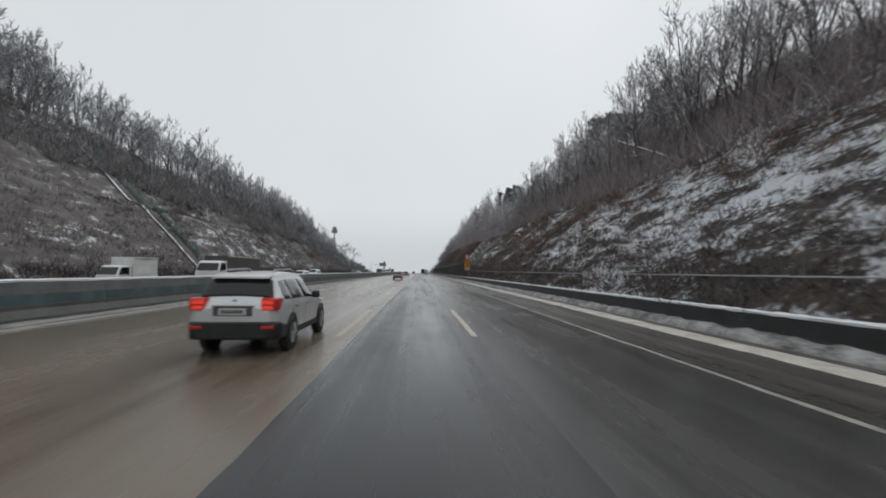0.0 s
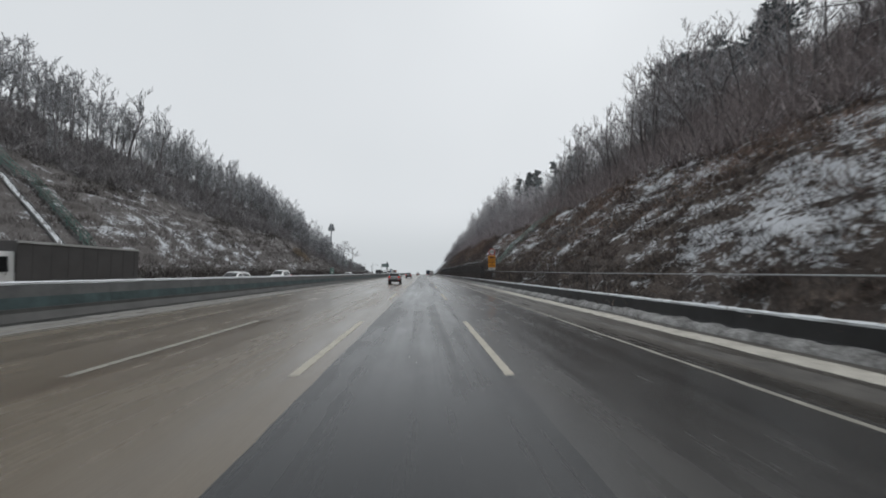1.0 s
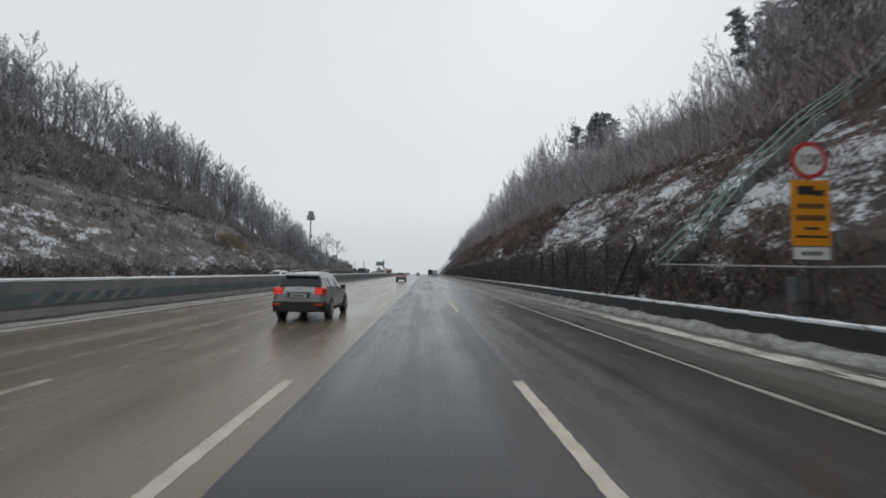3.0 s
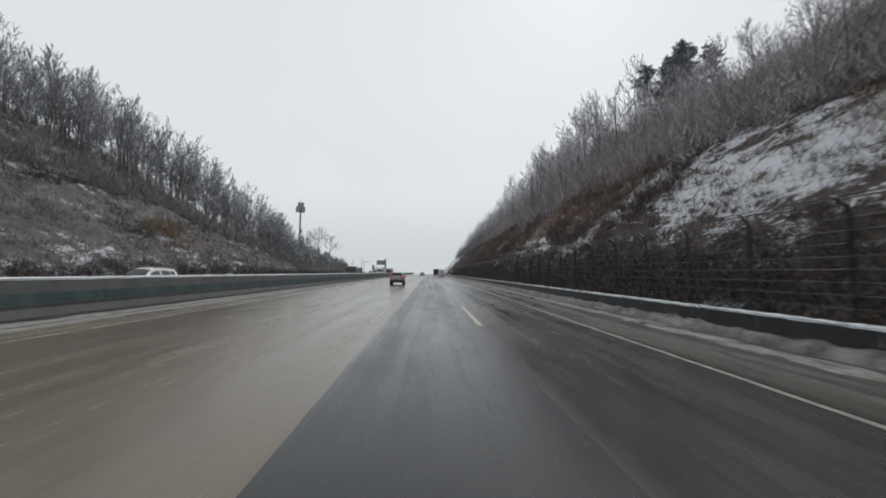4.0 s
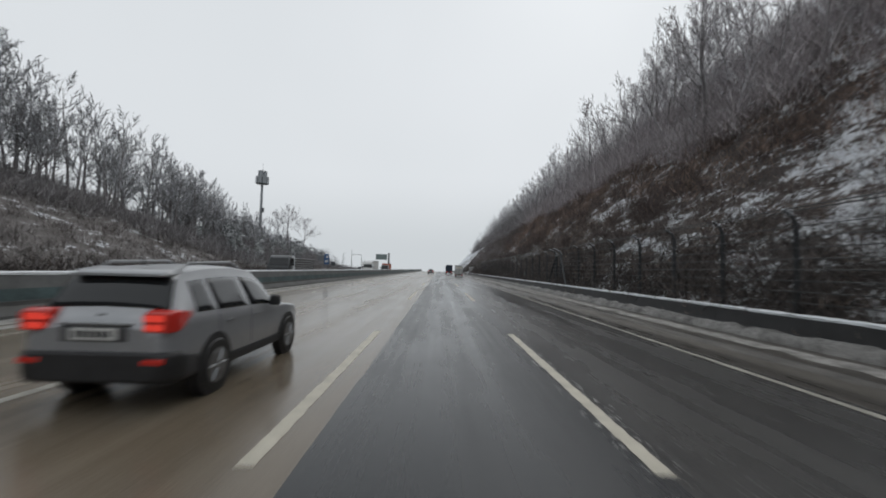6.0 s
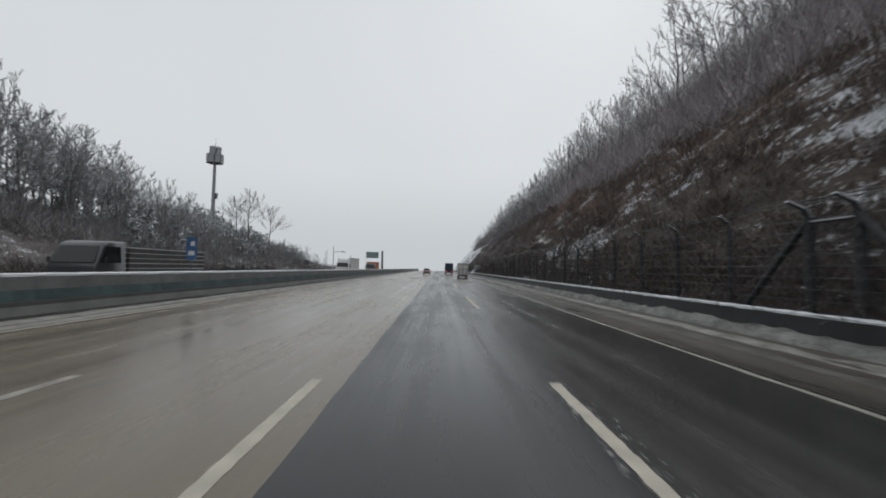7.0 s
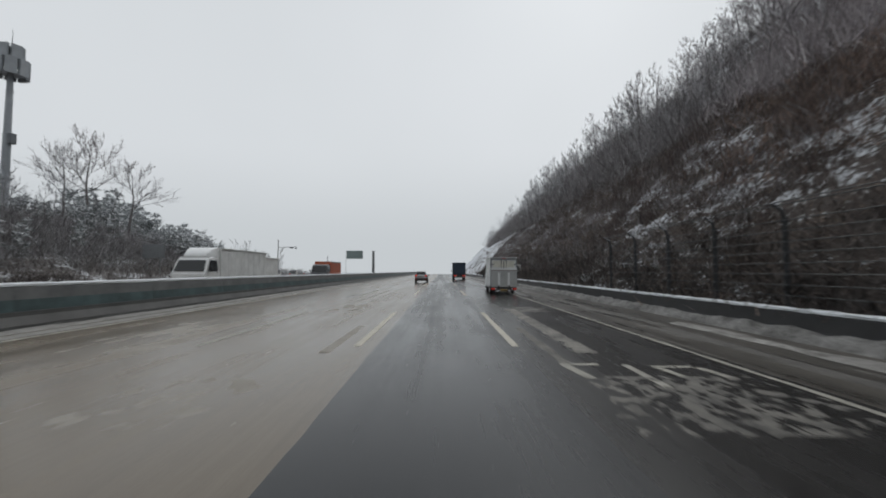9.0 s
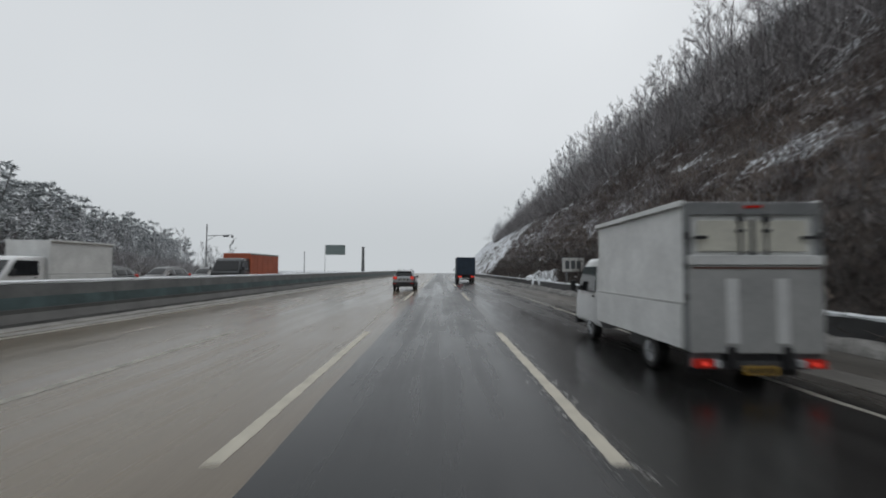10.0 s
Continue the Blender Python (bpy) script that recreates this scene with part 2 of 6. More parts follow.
M_PINE_GREY = frosted("dusted_pine_needles", (0.235, 0.26, 0.266), (0.68, 0.70, 0.72), lo=-0.1, hi=0.9, top=0.75)
M_PINE_RIME_HAZE = frosted("rimed_pine_needles", (0.44, 0.465, 0.47), (0.74, 0.76, 0.78), lo=-0.5, hi=0.6, top=0.95)
M_GRASS = brush("dead_grass", (0.080, 0.066, 0.060), (0.155, 0.122, 0.104), (0.27, 0.21, 0.172))
M_MOUND = brush("purple_brown_scrub", (0.050, 0.041, 0.040), (0.105, 0.083, 0.078), (0.19, 0.148, 0.132))
M_BUSH = brush("bare_shrub_twigs", (0.190, 0.165, 0.168), (0.300, 0.262, 0.265), (0.430, 0.375, 0.365))
# shrub tones for farther stretches, paled in colour to imitate haze
M_BUSH_PALE = brush("hazy_rimed_shrub_twigs", (0.230, 0.208, 0.216), (0.370, 0.338, 0.348), (0.520, 0.485, 0.490))
M_RUST = brush("rusty_bushes", (0.13, 0.094, 0.082), (0.255, 0.18, 0.145), (0.43, 0.31, 0.25))
M_SCRUB = brush("wet_dark_scrub", (0.034, 0.031, 0.030), (0.070, 0.062, 0.059), (0.150, 0.124, 0.112))
# grass and shrub greys mix frost with haze painted into the colour
M_GRASS_GREY = brush("hazy_frosted_grass", (0.105, 0.095, 0.092), (0.185, 0.166, 0.160), (0.40, 0.38, 0.372))
M_BUSH_GREY = brush("hazy_frosted_shrub_twigs", (0.130, 0.122, 0.126), (0.235, 0.222, 0.228), (0.42, 0.405, 0.41))
M_BUSH_RIME = brush("rime_white_twigs", (0.15, 0.146, 0.150), (0.27, 0.265, 0.27), (0.47, 0.47, 0.48))
M_STEEL = plain("galvanised_steel", (0.30, 0.31, 0.32), 0.45, 0.7, vary=0.3)
M_POST = plain("dark_steel_post", (0.045, 0.048, 0.052), 0.5, 0.3, vary=0.4)
M_GREEN = plain("green_paint", (0.10, 0.24, 0.20), 0.5, vary=0.4, scale=2)


# ---- small builders ----
def part(name, bm, material, parent=None, label=""):
    me = bpy.data.meshes.new(name)
    bm.to_mesh(me)
    bm.free()
    me.materials.append(material)
    ob = new(name, me)
    if parent:
        ob.parent = parent
    return tagged(ob, label)


def mesh_ob(name, verts, faces, material, parent=None, smooth=False):
    me = bpy.data.meshes.new(name)
    me.from_pydata(verts, [], faces)
    me.materials.append(material)
    if smooth:
        me.polygons.foreach_set("use_smooth", [True] * len(me.polygons))
    me.update()
    ob = new(name, me)
    if parent:
        ob.parent = parent
    return ob


def empty(name, at=(0, 0, 0), turn=0):
    ob = new(name)
    ob.empty_display_size = 0.2
    ob.matrix_world = pose(*at, 0, 0, turn)
    return ob


def box(bm, x0, x1, y0, y1, z0, z1, bevel=0.0):
    made = bmesh.ops.create_cube(bm, size=1, matrix=Matrix.LocRotScale(((x0 + x1) / 2, (y0 + y1) / 2, (z0 + z1) / 2), None, (x1 - x0, y1 - y0, z1 - z0)))
    if bevel:
        edges = list({e for v in made["verts"] for e in v.link_edges})
        bmesh.ops.bevel(bm, geom=edges, offset=bevel, segments=2, affect="EDGES", profile=0.6)


def tube(bm, a, b, r0, r1=None, sides=10, caps=True):
    r1 = r0 if r1 is None else r1
    a, b = Vector(a), Vector(b)
    q = (b - a).to_track_quat("Z", "Y").to_matrix().to_4x4()
    bmesh.ops.create_cone(bm, cap_ends=caps, segments=sides, radius1=r0, radius2=r1, depth=(b - a).length, matrix=Matrix.Translation((a + b) / 2) @ q)


def bm_box(*args, bevel=0.0):
    bm = bmesh.new()
    box(bm, *args, bevel=bevel)
    return bm


def profile_run(name, section, y0, y1, material, parent=None, step=None, wobble=0.0, seed=0):
    """A cross section (x, z) drawn out along the road, closed at both ends."""
    rnd = random.Random(seed)
    ys = [y0, y1] if not step else list(np.arange(y0, y1 + step * 0.5, step))
    k = len(section)
    verts, faces = [], []
    for y in ys:
        for i, (x, z) in enumerate(section):
            d = wobble if (wobble and z > 0.02) else 0
            verts.append((x + rnd.uniform(-d, d), y, z + rnd.uniform(-d, d) * 0.6))
    for j in range(len(ys) - 1):
        for i in range(k):
            a, b = j * k + i, j * k + (i + 1) % k
            faces.append((a, b, b + k, a + k))
    faces.append(tuple(range(k - 1, -1, -1)))
    faces.append(tuple(range((len(ys) - 1) * k, len(ys) * k)))
    return mesh_ob(name, verts, faces, material, parent)

# ---- the lie of the land ----
def blend(a, b, t):
    t = min(1.0, max(0.0, t))
    t = t * t * (3 - 2 * t)
    return a + (b - a) * t


def table(y, rows):
    if y <= rows[0][0]:
        return rows[0][1]
    for (y0, v0), (y1, v1) in zip(rows, rows[1:]):
        if y <= y1:
            return blend(v0, v1, (y - y0) / (y1 - y0))
    return rows[-1][1]


RIGHT_STEEP = ((0, 0.84), (90, 0.90), (160, 1.13), (420, 1.10))
RIGHT_CREST = ((0, 30.0), (90, 31.0), (112, 26.5), (138, 26.5), (165, 31.5), (330, 32.0), (430, 22.0), (560, 10.5))
LEFT_KNOLL = ((-60, 1.0), (165, 1.0), (200, 0.70), (232, 0.50), (272, 0.54), (300, 0.26), (340, 0.05))
LEFT_WOODS = ((60, -55.5), (120, -52.5), (150, -51.0), (190, -47.0), (225, -42.5))  # the woods come lower down the valley


def height(x, y):
    """Ground level: flat under the road, cuttings rising on both sides."""
    if x > 9.35:
        k = table(y, RIGHT_STEEP)
        top = table(y, RIGHT_CREST)
        u = min(x, top)
        z = 0.75 * blend(0, 1, (u - 9.35) / 0.8) + k * max(0, u - 10.0) + 0.12 * max(0, x - top)
        z += 1.2 * noise.noise((x * 0.10, y * 0.07, 3.1)) * blend(0, 1, (x - 10) / 6)
        z += 0.35 * noise.noise((x * 0.45, y * 0.4, 8.0)) * blend(0, 1, (x - 10) / 2)
        return z
    if x < -32.0:
        d = -32.0 - x
        g = table(y, LEFT_KNOLL)
        rim = max(-29.0 - table(y, LEFT_WOODS), 15.0)
        z = min(d, 11.0) * 1.02 + 0.35 * min(max(0, d - 11), 2.5) + 1.02 * min(max(0, d - 13.5), rim - 13.5) + 0.15 * max(0, d - rim)
        z += 1.2 * noise.noise((x * 0.09, y * 0.07, 6.1)) * blend(0, 1, d / 6)
        z += 0.35 * noise.noise((x * 0.45, y * 0.4, 2.0)) * blend(0, 1, d / 2)
        return z * g
    return -0.06


xs = [-900, -500, -300, -200, -140, -110, -95, -85, -78, -72] + list(np.arange(-68, -32.1, 0.9)) + [-32, -31, -24, -13, -12, 0, 9.2, 9.36]
xs += list(np.arange(9.7, 22, 0.55)) + list(np.arange(22, 44, 1.0)) + [45, 47, 50, 55, 62, 72, 90, 120, 170, 260, 450, 900]
ys = [-300, -150, -80] + list(np.arange(-50, 340, 0.9)) + list(np.arange(341, 560, 5)) + [570, 600, 650, 720, 820, 960, 1150, 1400, 1800, 2500, 4000]
verts = [(float(x), float(y), height(float(x), float(y))) for y in ys for x in xs]
w = len(xs)
faces = [(j * w + i, j * w + i + 1, (j + 1) * w + i + 1, (j + 1) * w + i) for j in range(len(ys) - 1) for i in range(w - 1)]
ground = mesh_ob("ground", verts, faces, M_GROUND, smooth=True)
# where the snow has stayed: centre x, centre y, reach x, reach y, depth
DRIFTS = ((10.5, 10, 1.5, 45, -0.06), (12.3, 197, 2.6, 7, -0.12), (16.0, 14, 6.5, 28, 0.085), (13.0, 42, 3.5, 9, -0.02), (19.5, 52, 2.4, 9, 0.05), (11.6, 65.0, 1.8, 3.2, 0.12), (11.3, 74, 1.8, 5, -0.10), (11.5, 24, 2.5, 4, 0.13), (11.5, 54, 2.2, 4.5, -0.10), (14.5, 88, 2.0, 8, 0.05),
          (17.0, 126, 2.2, 15, 0.025), (18.6, 128.5, 2.3, 5, 0.085), (13.5, 148, 3.2, 10, 0.05), (16.5, 160, 3.0, 10, 0.05), (17.0, 184, 2.4, 7, 0.035), (12.0, 211, 1.8, 6, 0.10),
          (11.2, 120, 2.0, 18, -0.06), (12.5, 136, 2.0, 4, 0.075), (16.5, 115, 2.8, 9, 0.07), (12.0, 162, 2.0, 10, 0.045), (11.5, 236, 2.4, 20, -0.05), (11.5, 275, 2.4, 16, -0.06), (17.5, 108, 2.5, 10, 0.03), (14.2, 225, 3.0, 26, 0.045), (15.5, 250, 3.5, 10, 0.05), (18.5, 212, 1.8, 8, 0.05), (12.5, 217.5, 1.6, 4, 0.07), (16.0, 266, 4.5, 14, -0.05), (30, 150, 9, 200, 0.015), (-38, 95, 5, 16, 0.05), (-44, 30, 22, 60, -0.06), (-46, 110, 22, 60, -0.005), (-50, 250, 9, 30, -0.06), (-41, 175, 10, 55, -0.035))
lie = ground.data.attributes.new("snow_lie", "FLOAT", "POINT")
lie.data.foreach_set("value", [sum(d * math.exp(-((x - cx) / rx) ** 2 - ((y - cy) / ry) ** 2) for cx, cy, rx, ry, d in DRIFTS) for x, y, z in verts])
tagged(ground, "brown winter hillside cuttings with torn snow patches", "ground", kind="structure")

# ---- the carriageways ----
Y0, Y1 = -60.0, 900.0
road = tagged(empty("road"), "wet expressway of pale concrete and dark asphalt lanes", "road", kind="structure")


def strip(name, x0, x1, material, label, parent=road, z=0.0):
    return part(name, bm_box(x0, x1, Y0, Y1, z - 0.055, z), material, parent, label)


def torn(x, y):
    """The edge of a paved strip, slightly wavering and chipped."""
    return x + 0.03 * noise.noise((x, y * 0.22, 1.0)) + 0.022 * noise.noise((x, y * 1.7, 4.0))


def lane(name, x0, x1, material, label):
    """A paved strip whose inner edges waver."""
    vs, fs = [], []
    ys_ = [Y0] + list(np.arange(-10, 330, 0.5)) + [Y1]
    for y in ys_:
        a = x0 if x0 < -12 else torn(x0, y)
        b = x1 if x1 > 5 else torn(x1, y)
        vs += [(a, y, -0.055), (a, y, 0.0), (b, y, 0.0), (b, y, -0.055)]
    for i in range(len(ys_) - 1):
        k = 4 * i
        for j in range(4):
            fs.append((k + j, k + 4 + j, k + 4 + (j + 1) % 4, k + (j + 1) % 4))
    fs += [(0, 1, 2, 3), (len(vs) - 1, len(vs) - 2, len(vs) - 3, len(vs) - 4)]
    return tagged(mesh_ob(name, vs, fs, material, road), label)


lane("concrete_lane", -12.05, -1.36, M_LANE_OLD, "wet brownish concrete lanes")
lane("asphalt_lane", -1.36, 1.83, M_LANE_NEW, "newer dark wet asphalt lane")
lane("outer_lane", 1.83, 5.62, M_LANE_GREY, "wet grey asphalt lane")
strip("hard_shoulder", 5.62, 9.34, M_SHOULDER, "dirty wet hard shoulder")
far_road = tagged(empty("road_opposite"), "wet carriageway of the other direction", "road", kind="structure")
strip("concrete_lane", -31.9, -12.95, M_LANE_OLD, "wet brownish concrete lanes", far_road)

# dashes of 8 m every 20 m, edges worn and splashed
def dash_mesh(seed, length=8.0, width=0.17, paint=M_PAINT):
    rnd = random.Random(seed)
    n = 90
    vs, fs = [], []
    for i in range(n + 1):
        y = length * i / n
        a = -width / 2 + rnd.uniform(-0.012, 0.010)
        b = width / 2 + rnd.uniform(-0.012, 0.010)
        vs += [(a, y, 0.004), (b, y, 0.004)]
    for i in range(n):
        k = 2 * i
        fs.append((k, k + 1, k + 3, k + 2))
    me = bpy.data.meshes.new("lane_dash")
    me.from_pydata(vs, [], fs)
    me.materials.append(paint)
    return me


DASHES = [dash_mesh(s) for s in range(5)]
WORN = [dash_mesh(s, paint=M_LINE) for s in range(3)]
for x in (-5.4, -1.8, 1.8):
    for k in range(-2, 25):
        if x == -1.8 and k == 5:
            continue
        d = new("lane_dash", WORN[k % 3] if x == -5.4 else DASHES[(k * 3 + int(x)) % 5])
        d.parent = road
        d.location = (x, 11.3 + 20 * k, 0)
# one dash is worn through along its middle
for x, wide in ((-1.79, 0.075), (-1.63, 0.05)):
    d = new("lane_dash", dash_mesh(9, 8.0, wide))
    d.parent = road
    d.location = (x, 111.3, 0)


def edge_line(x, parent, seed, width=0.12, paint=M_LINE, y0=Y0, y1=500.0):
    rnd = random.Random(seed)
    vs, fs = [], []
    ys_ = np.arange(y0, y1, 0.6)
    for y in ys_:
        q = table(y, x) if type(x) is tuple else x
        vs += [(q - width / 2 + rnd.uniform(-0.025, 0.02), y, 0.004), (q + width / 2 + rnd.uniform(-0.02, 0.025), y, 0.004)]
    for i in range(len(ys_) - 1):
        fs.append((2 * i, 2 * i + 1, 2 * i + 3, 2 * i + 2))
    return mesh_ob("edge_line", vs, fs, paint, parent)


edge_line(5.42, road, 1)
# the inner edge line swings away from the median and back
INNER_EDGE = ((75, -10.35), (110, -9.22), (130, -9.28), (152, -9.8), (182, -10.35))
edge_line(INNER_EDGE, road, 2, 0.12, M_LINE_FAINT, Y0, 98.0)
edge_line(INNER_EDGE, road, 6, 0.10, M_LINE, 97.4, 166.0)
edge_line(INNER_EDGE, road, 5, 0.20, M_LINE, 165.4, 500.0)
edge_line(-13.9, far_road, 3)
edge_line(-28.6, far_road, 4)

# ---- median barrier: precast lengths with a faded band, snow along the top ----
median = tagged(empty("median_barrier"), "damp grey concrete median barrier topped with snow", "barrier", kind="structure")
SEC = [(-12.05, 0.0), (-12.05, 0.10), (-12.22, 0.36), (-12.33, 1.20), (-12.36, 1.23), (-12.64, 1.23), (-12.67, 1.20), (-12.78, 0.36), (-12.95, 0.10), (-12.95, 0.0)]
seg = profile_run("barrier_length", [(x, z) for x, z in SEC], 0, 5.992, M_CONCRETE, median)
cap = profile_run("snow_cap", [(-12.33, 1.232), (-12.325, 1.30), (-12.37, 1.335), (-12.63, 1.335), (-12.67, 1.30), (-12.67, 1.232)], 0, 6.0, M_SNOW, median, step=0.6, wobble=0.012)
band = profile_run("green_band", [(-12.245, 0.50), (-12.234, 0.50), (-12.279, 0.84), (-12.290, 0.84)], 0, 5.992, M_BAND, median)
splash = profile_run("splash_band", [(-12.215, 0.33), (-12.048, 0.10), (-12.040, 0.10), (-12.205, 0.36), (-12.224, 0.48), (-12.234, 0.48)], 0, 5.992, M_SPLASH, median)
for k in range(-8, 90):
    for src in (seg, cap, band, splash):
        if k == -8:
            src.location = (0, 6 * k, 0)
            continue
        o = new(src.name.split(".")[0], src.data)
        o.parent = median
        o.location = (0, 6 * k, 0)

def drift(name, x0, x1, y0, y1, tall, material, label, seed, bite=0.9, nx=8, step=0.22, long=1.6, lift=0.0, fine=2.2):
    """Snow or slush lying in a ragged strip, broken where it has been driven off."""
    vs, fs = [], []
    ys_ = np.arange(y0, y1, step)
    for y in ys_:
        for i in range(nx + 1):
            f = i / nx
            x = x0 + (x1 - x0) * f
            edge = math.sin(math.pi * f) ** 0.6
            h = edge + bite * noise.noise((x * fine + seed, y / long, seed)) + 0.5 * bite * noise.noise((x * fine * 3, y * 2.4 / long, seed + 5)) - 0.45 * bite - lift
            vs.append((float(x), float(y), max(-0.03, tall * h) if f not in (0.0, 1.0) else -0.03))
    w_ = nx + 1
    for j in range(len(ys_) - 1):
        for i in range(nx):
            q = (j * w_ + i, j * w_ + i + 1, (j + 1) * w_ + i + 1, (j + 1) * w_ + i)
            if max(vs[k][2] for k in q) > 0:
                fs.append(q)
    return tagged(mesh_ob(name, vs, fs, material, smooth=True), label, "snow", kind="stuff")


drift("slush_ridge", -12.04, -11.25, -30, 330, 0.06, M_GUTTER, "grey slush along the foot of the barrier", 5, bite=0.6)
drift("slush_tracks", -11.2, -10.5, -30, 330, 0.018, M_GUTTER, "thin grey slush beside the median gutter", 6, bite=0.8, nx=8, long=5.0)

# ---- outer barrier ----
outer = tagged(empty("roadside_barrier"), "low soaked concrete barrier with a snow cap", "barrier", kind="structure")
oseg = profile_run("barrier_length", [(9.08, 0), (9.08, 0.08), (9.14, 0.28), (9.19, 0.69), (9.45, 0.69), (9.50, 0.28), (9.58, 0.08), (9.58, 0)], 0, 5.992, M_CONCRETE_DARK, outer)
ocap = profile_run("snow_cap", [(9.18, 0.692), (9.17, 0.745), (9.22, 0.775), (9.42, 0.775), (9.47, 0.745), (9.46, 0.692)], 0, 6.0, M_SNOW, outer, step=0.3, wobble=0.022)
for k in range(-8, 80):
    for src in (oseg, ocap):
        if k == -8:
            src.location = (0, 6 * k, 0)
            continue
        o = new(src.name.split(".")[0], src.data)
        o.parent = outer
        o.location = (0, 6 * k, 0)

drift("snow_ridge", 7.50, 8.36, -30, 66, 0.05, M_PLOUGHED, "flat strip of ploughed snow along the shoulder", 8, bite=0.55, long=1.6, nx=14, fine=3.2)
drift("snow_ridge", 7.56, 8.36, 64, 90, 0.06, M_RIDGE, "broken strip of ploughed snow along the shoulder", 9, bite=0.95, nx=14, long=1.3, fine=3.0)
drift("slush_ridge", 7.55, 8.55, 88, 128, 0.05, M_SLUSH_DARK, "dirty torn slush along the shoulder", 14, bite=1.15, nx=16, long=1.1, fine=3.0, lift=0.08)
drift("slush_ridge", 7.6, 8.45, 126, 236, 0.05, M_SLUSH_DARK, "dirty broken slush along the shoulder", 9, bite=1.1, nx=12)
drift("slush_tracks", 6.3, 7.5, 20, 330, 0.02, M_SMEAR, "thin slush left between wheel tracks on the shoulder", 12, bite=1.3, nx=14, long=6.0, lift=0.2)
drift("snow_bank", 8.74, 9.52, -30, 100, 0.28, M_BANK, "patchy grey-white snow banked against the barrier foot", 10, bite=0.28, nx=14, step=0.15, long=0.7, fine=4.0)
drift("snow_bank", 8.74, 9.52, 98, 330, 0.32, M_BANK_DIRTY, "dirty grey slush banked against the barrier foot", 11, bite=0.35, nx=12, step=0.15, long=0.8, fine=4.0)

# ---- bare woods ----
class Twigs:
    """Gathers tapered three-sided limbs and flat twigs into one mesh."""

    def __init__(self):
        self.v, self.f = [], []

    def limb(self, a, b, r0, r1, sides=3):
        d = (b - a)
        if d.length < 1e-5:
            return
        q = d.to_track_quat("Z", "Y")
        base = len(self.v)
        for p, r in ((a, r0), (b, r1)):
            for i in range(sides):
                g = 2 * math.pi * i / sides
                self.v.append(tuple(p + q @ Vector((r * math.cos(g), r * math.sin(g), 0))))
        for i in range(sides):
            j = (i + 1) % sides
            self.f.append((base + i, base + j, base + sides + j, base + sides + i))

    def spike(self, a, b, r):
        d = b - a
        s = d.cross(Vector((random.uniform(-1, 1), random.uniform(-1, 1), random.uniform(-1, 1))))
        if s.length < 1e-6:
            return
        s = s.normalized() * r
        base = len(self.v)
        self.v += [tuple(a - s), tuple(a + s), tuple(b)]
        self.f.append((base, base + 1, base + 2))

    def mesh(self, name, material):
        me = bpy.data.meshes.new(name)
        me.from_pydata(self.v, [], self.f)
        me.materials.append(material)
        return me


def bent(rnd, d, spread):
    return (d + Vector((rnd.gauss(0, spread), rnd.gauss(0, spread), rnd.gauss(0, spread * 0.7)))).normalized()


def turned(rnd, d, angle):
    """A way that parts from d by about that angle, to any side."""
    side = d.orthogonal().normalized()
    side.rotate(Quaternion(d, rnd.uniform(0, 2 * math.pi)))
    a = angle * rnd.uniform(0.7, 1.35)
    return (d * math.cos(a) + side * math.sin(a)).normalized()


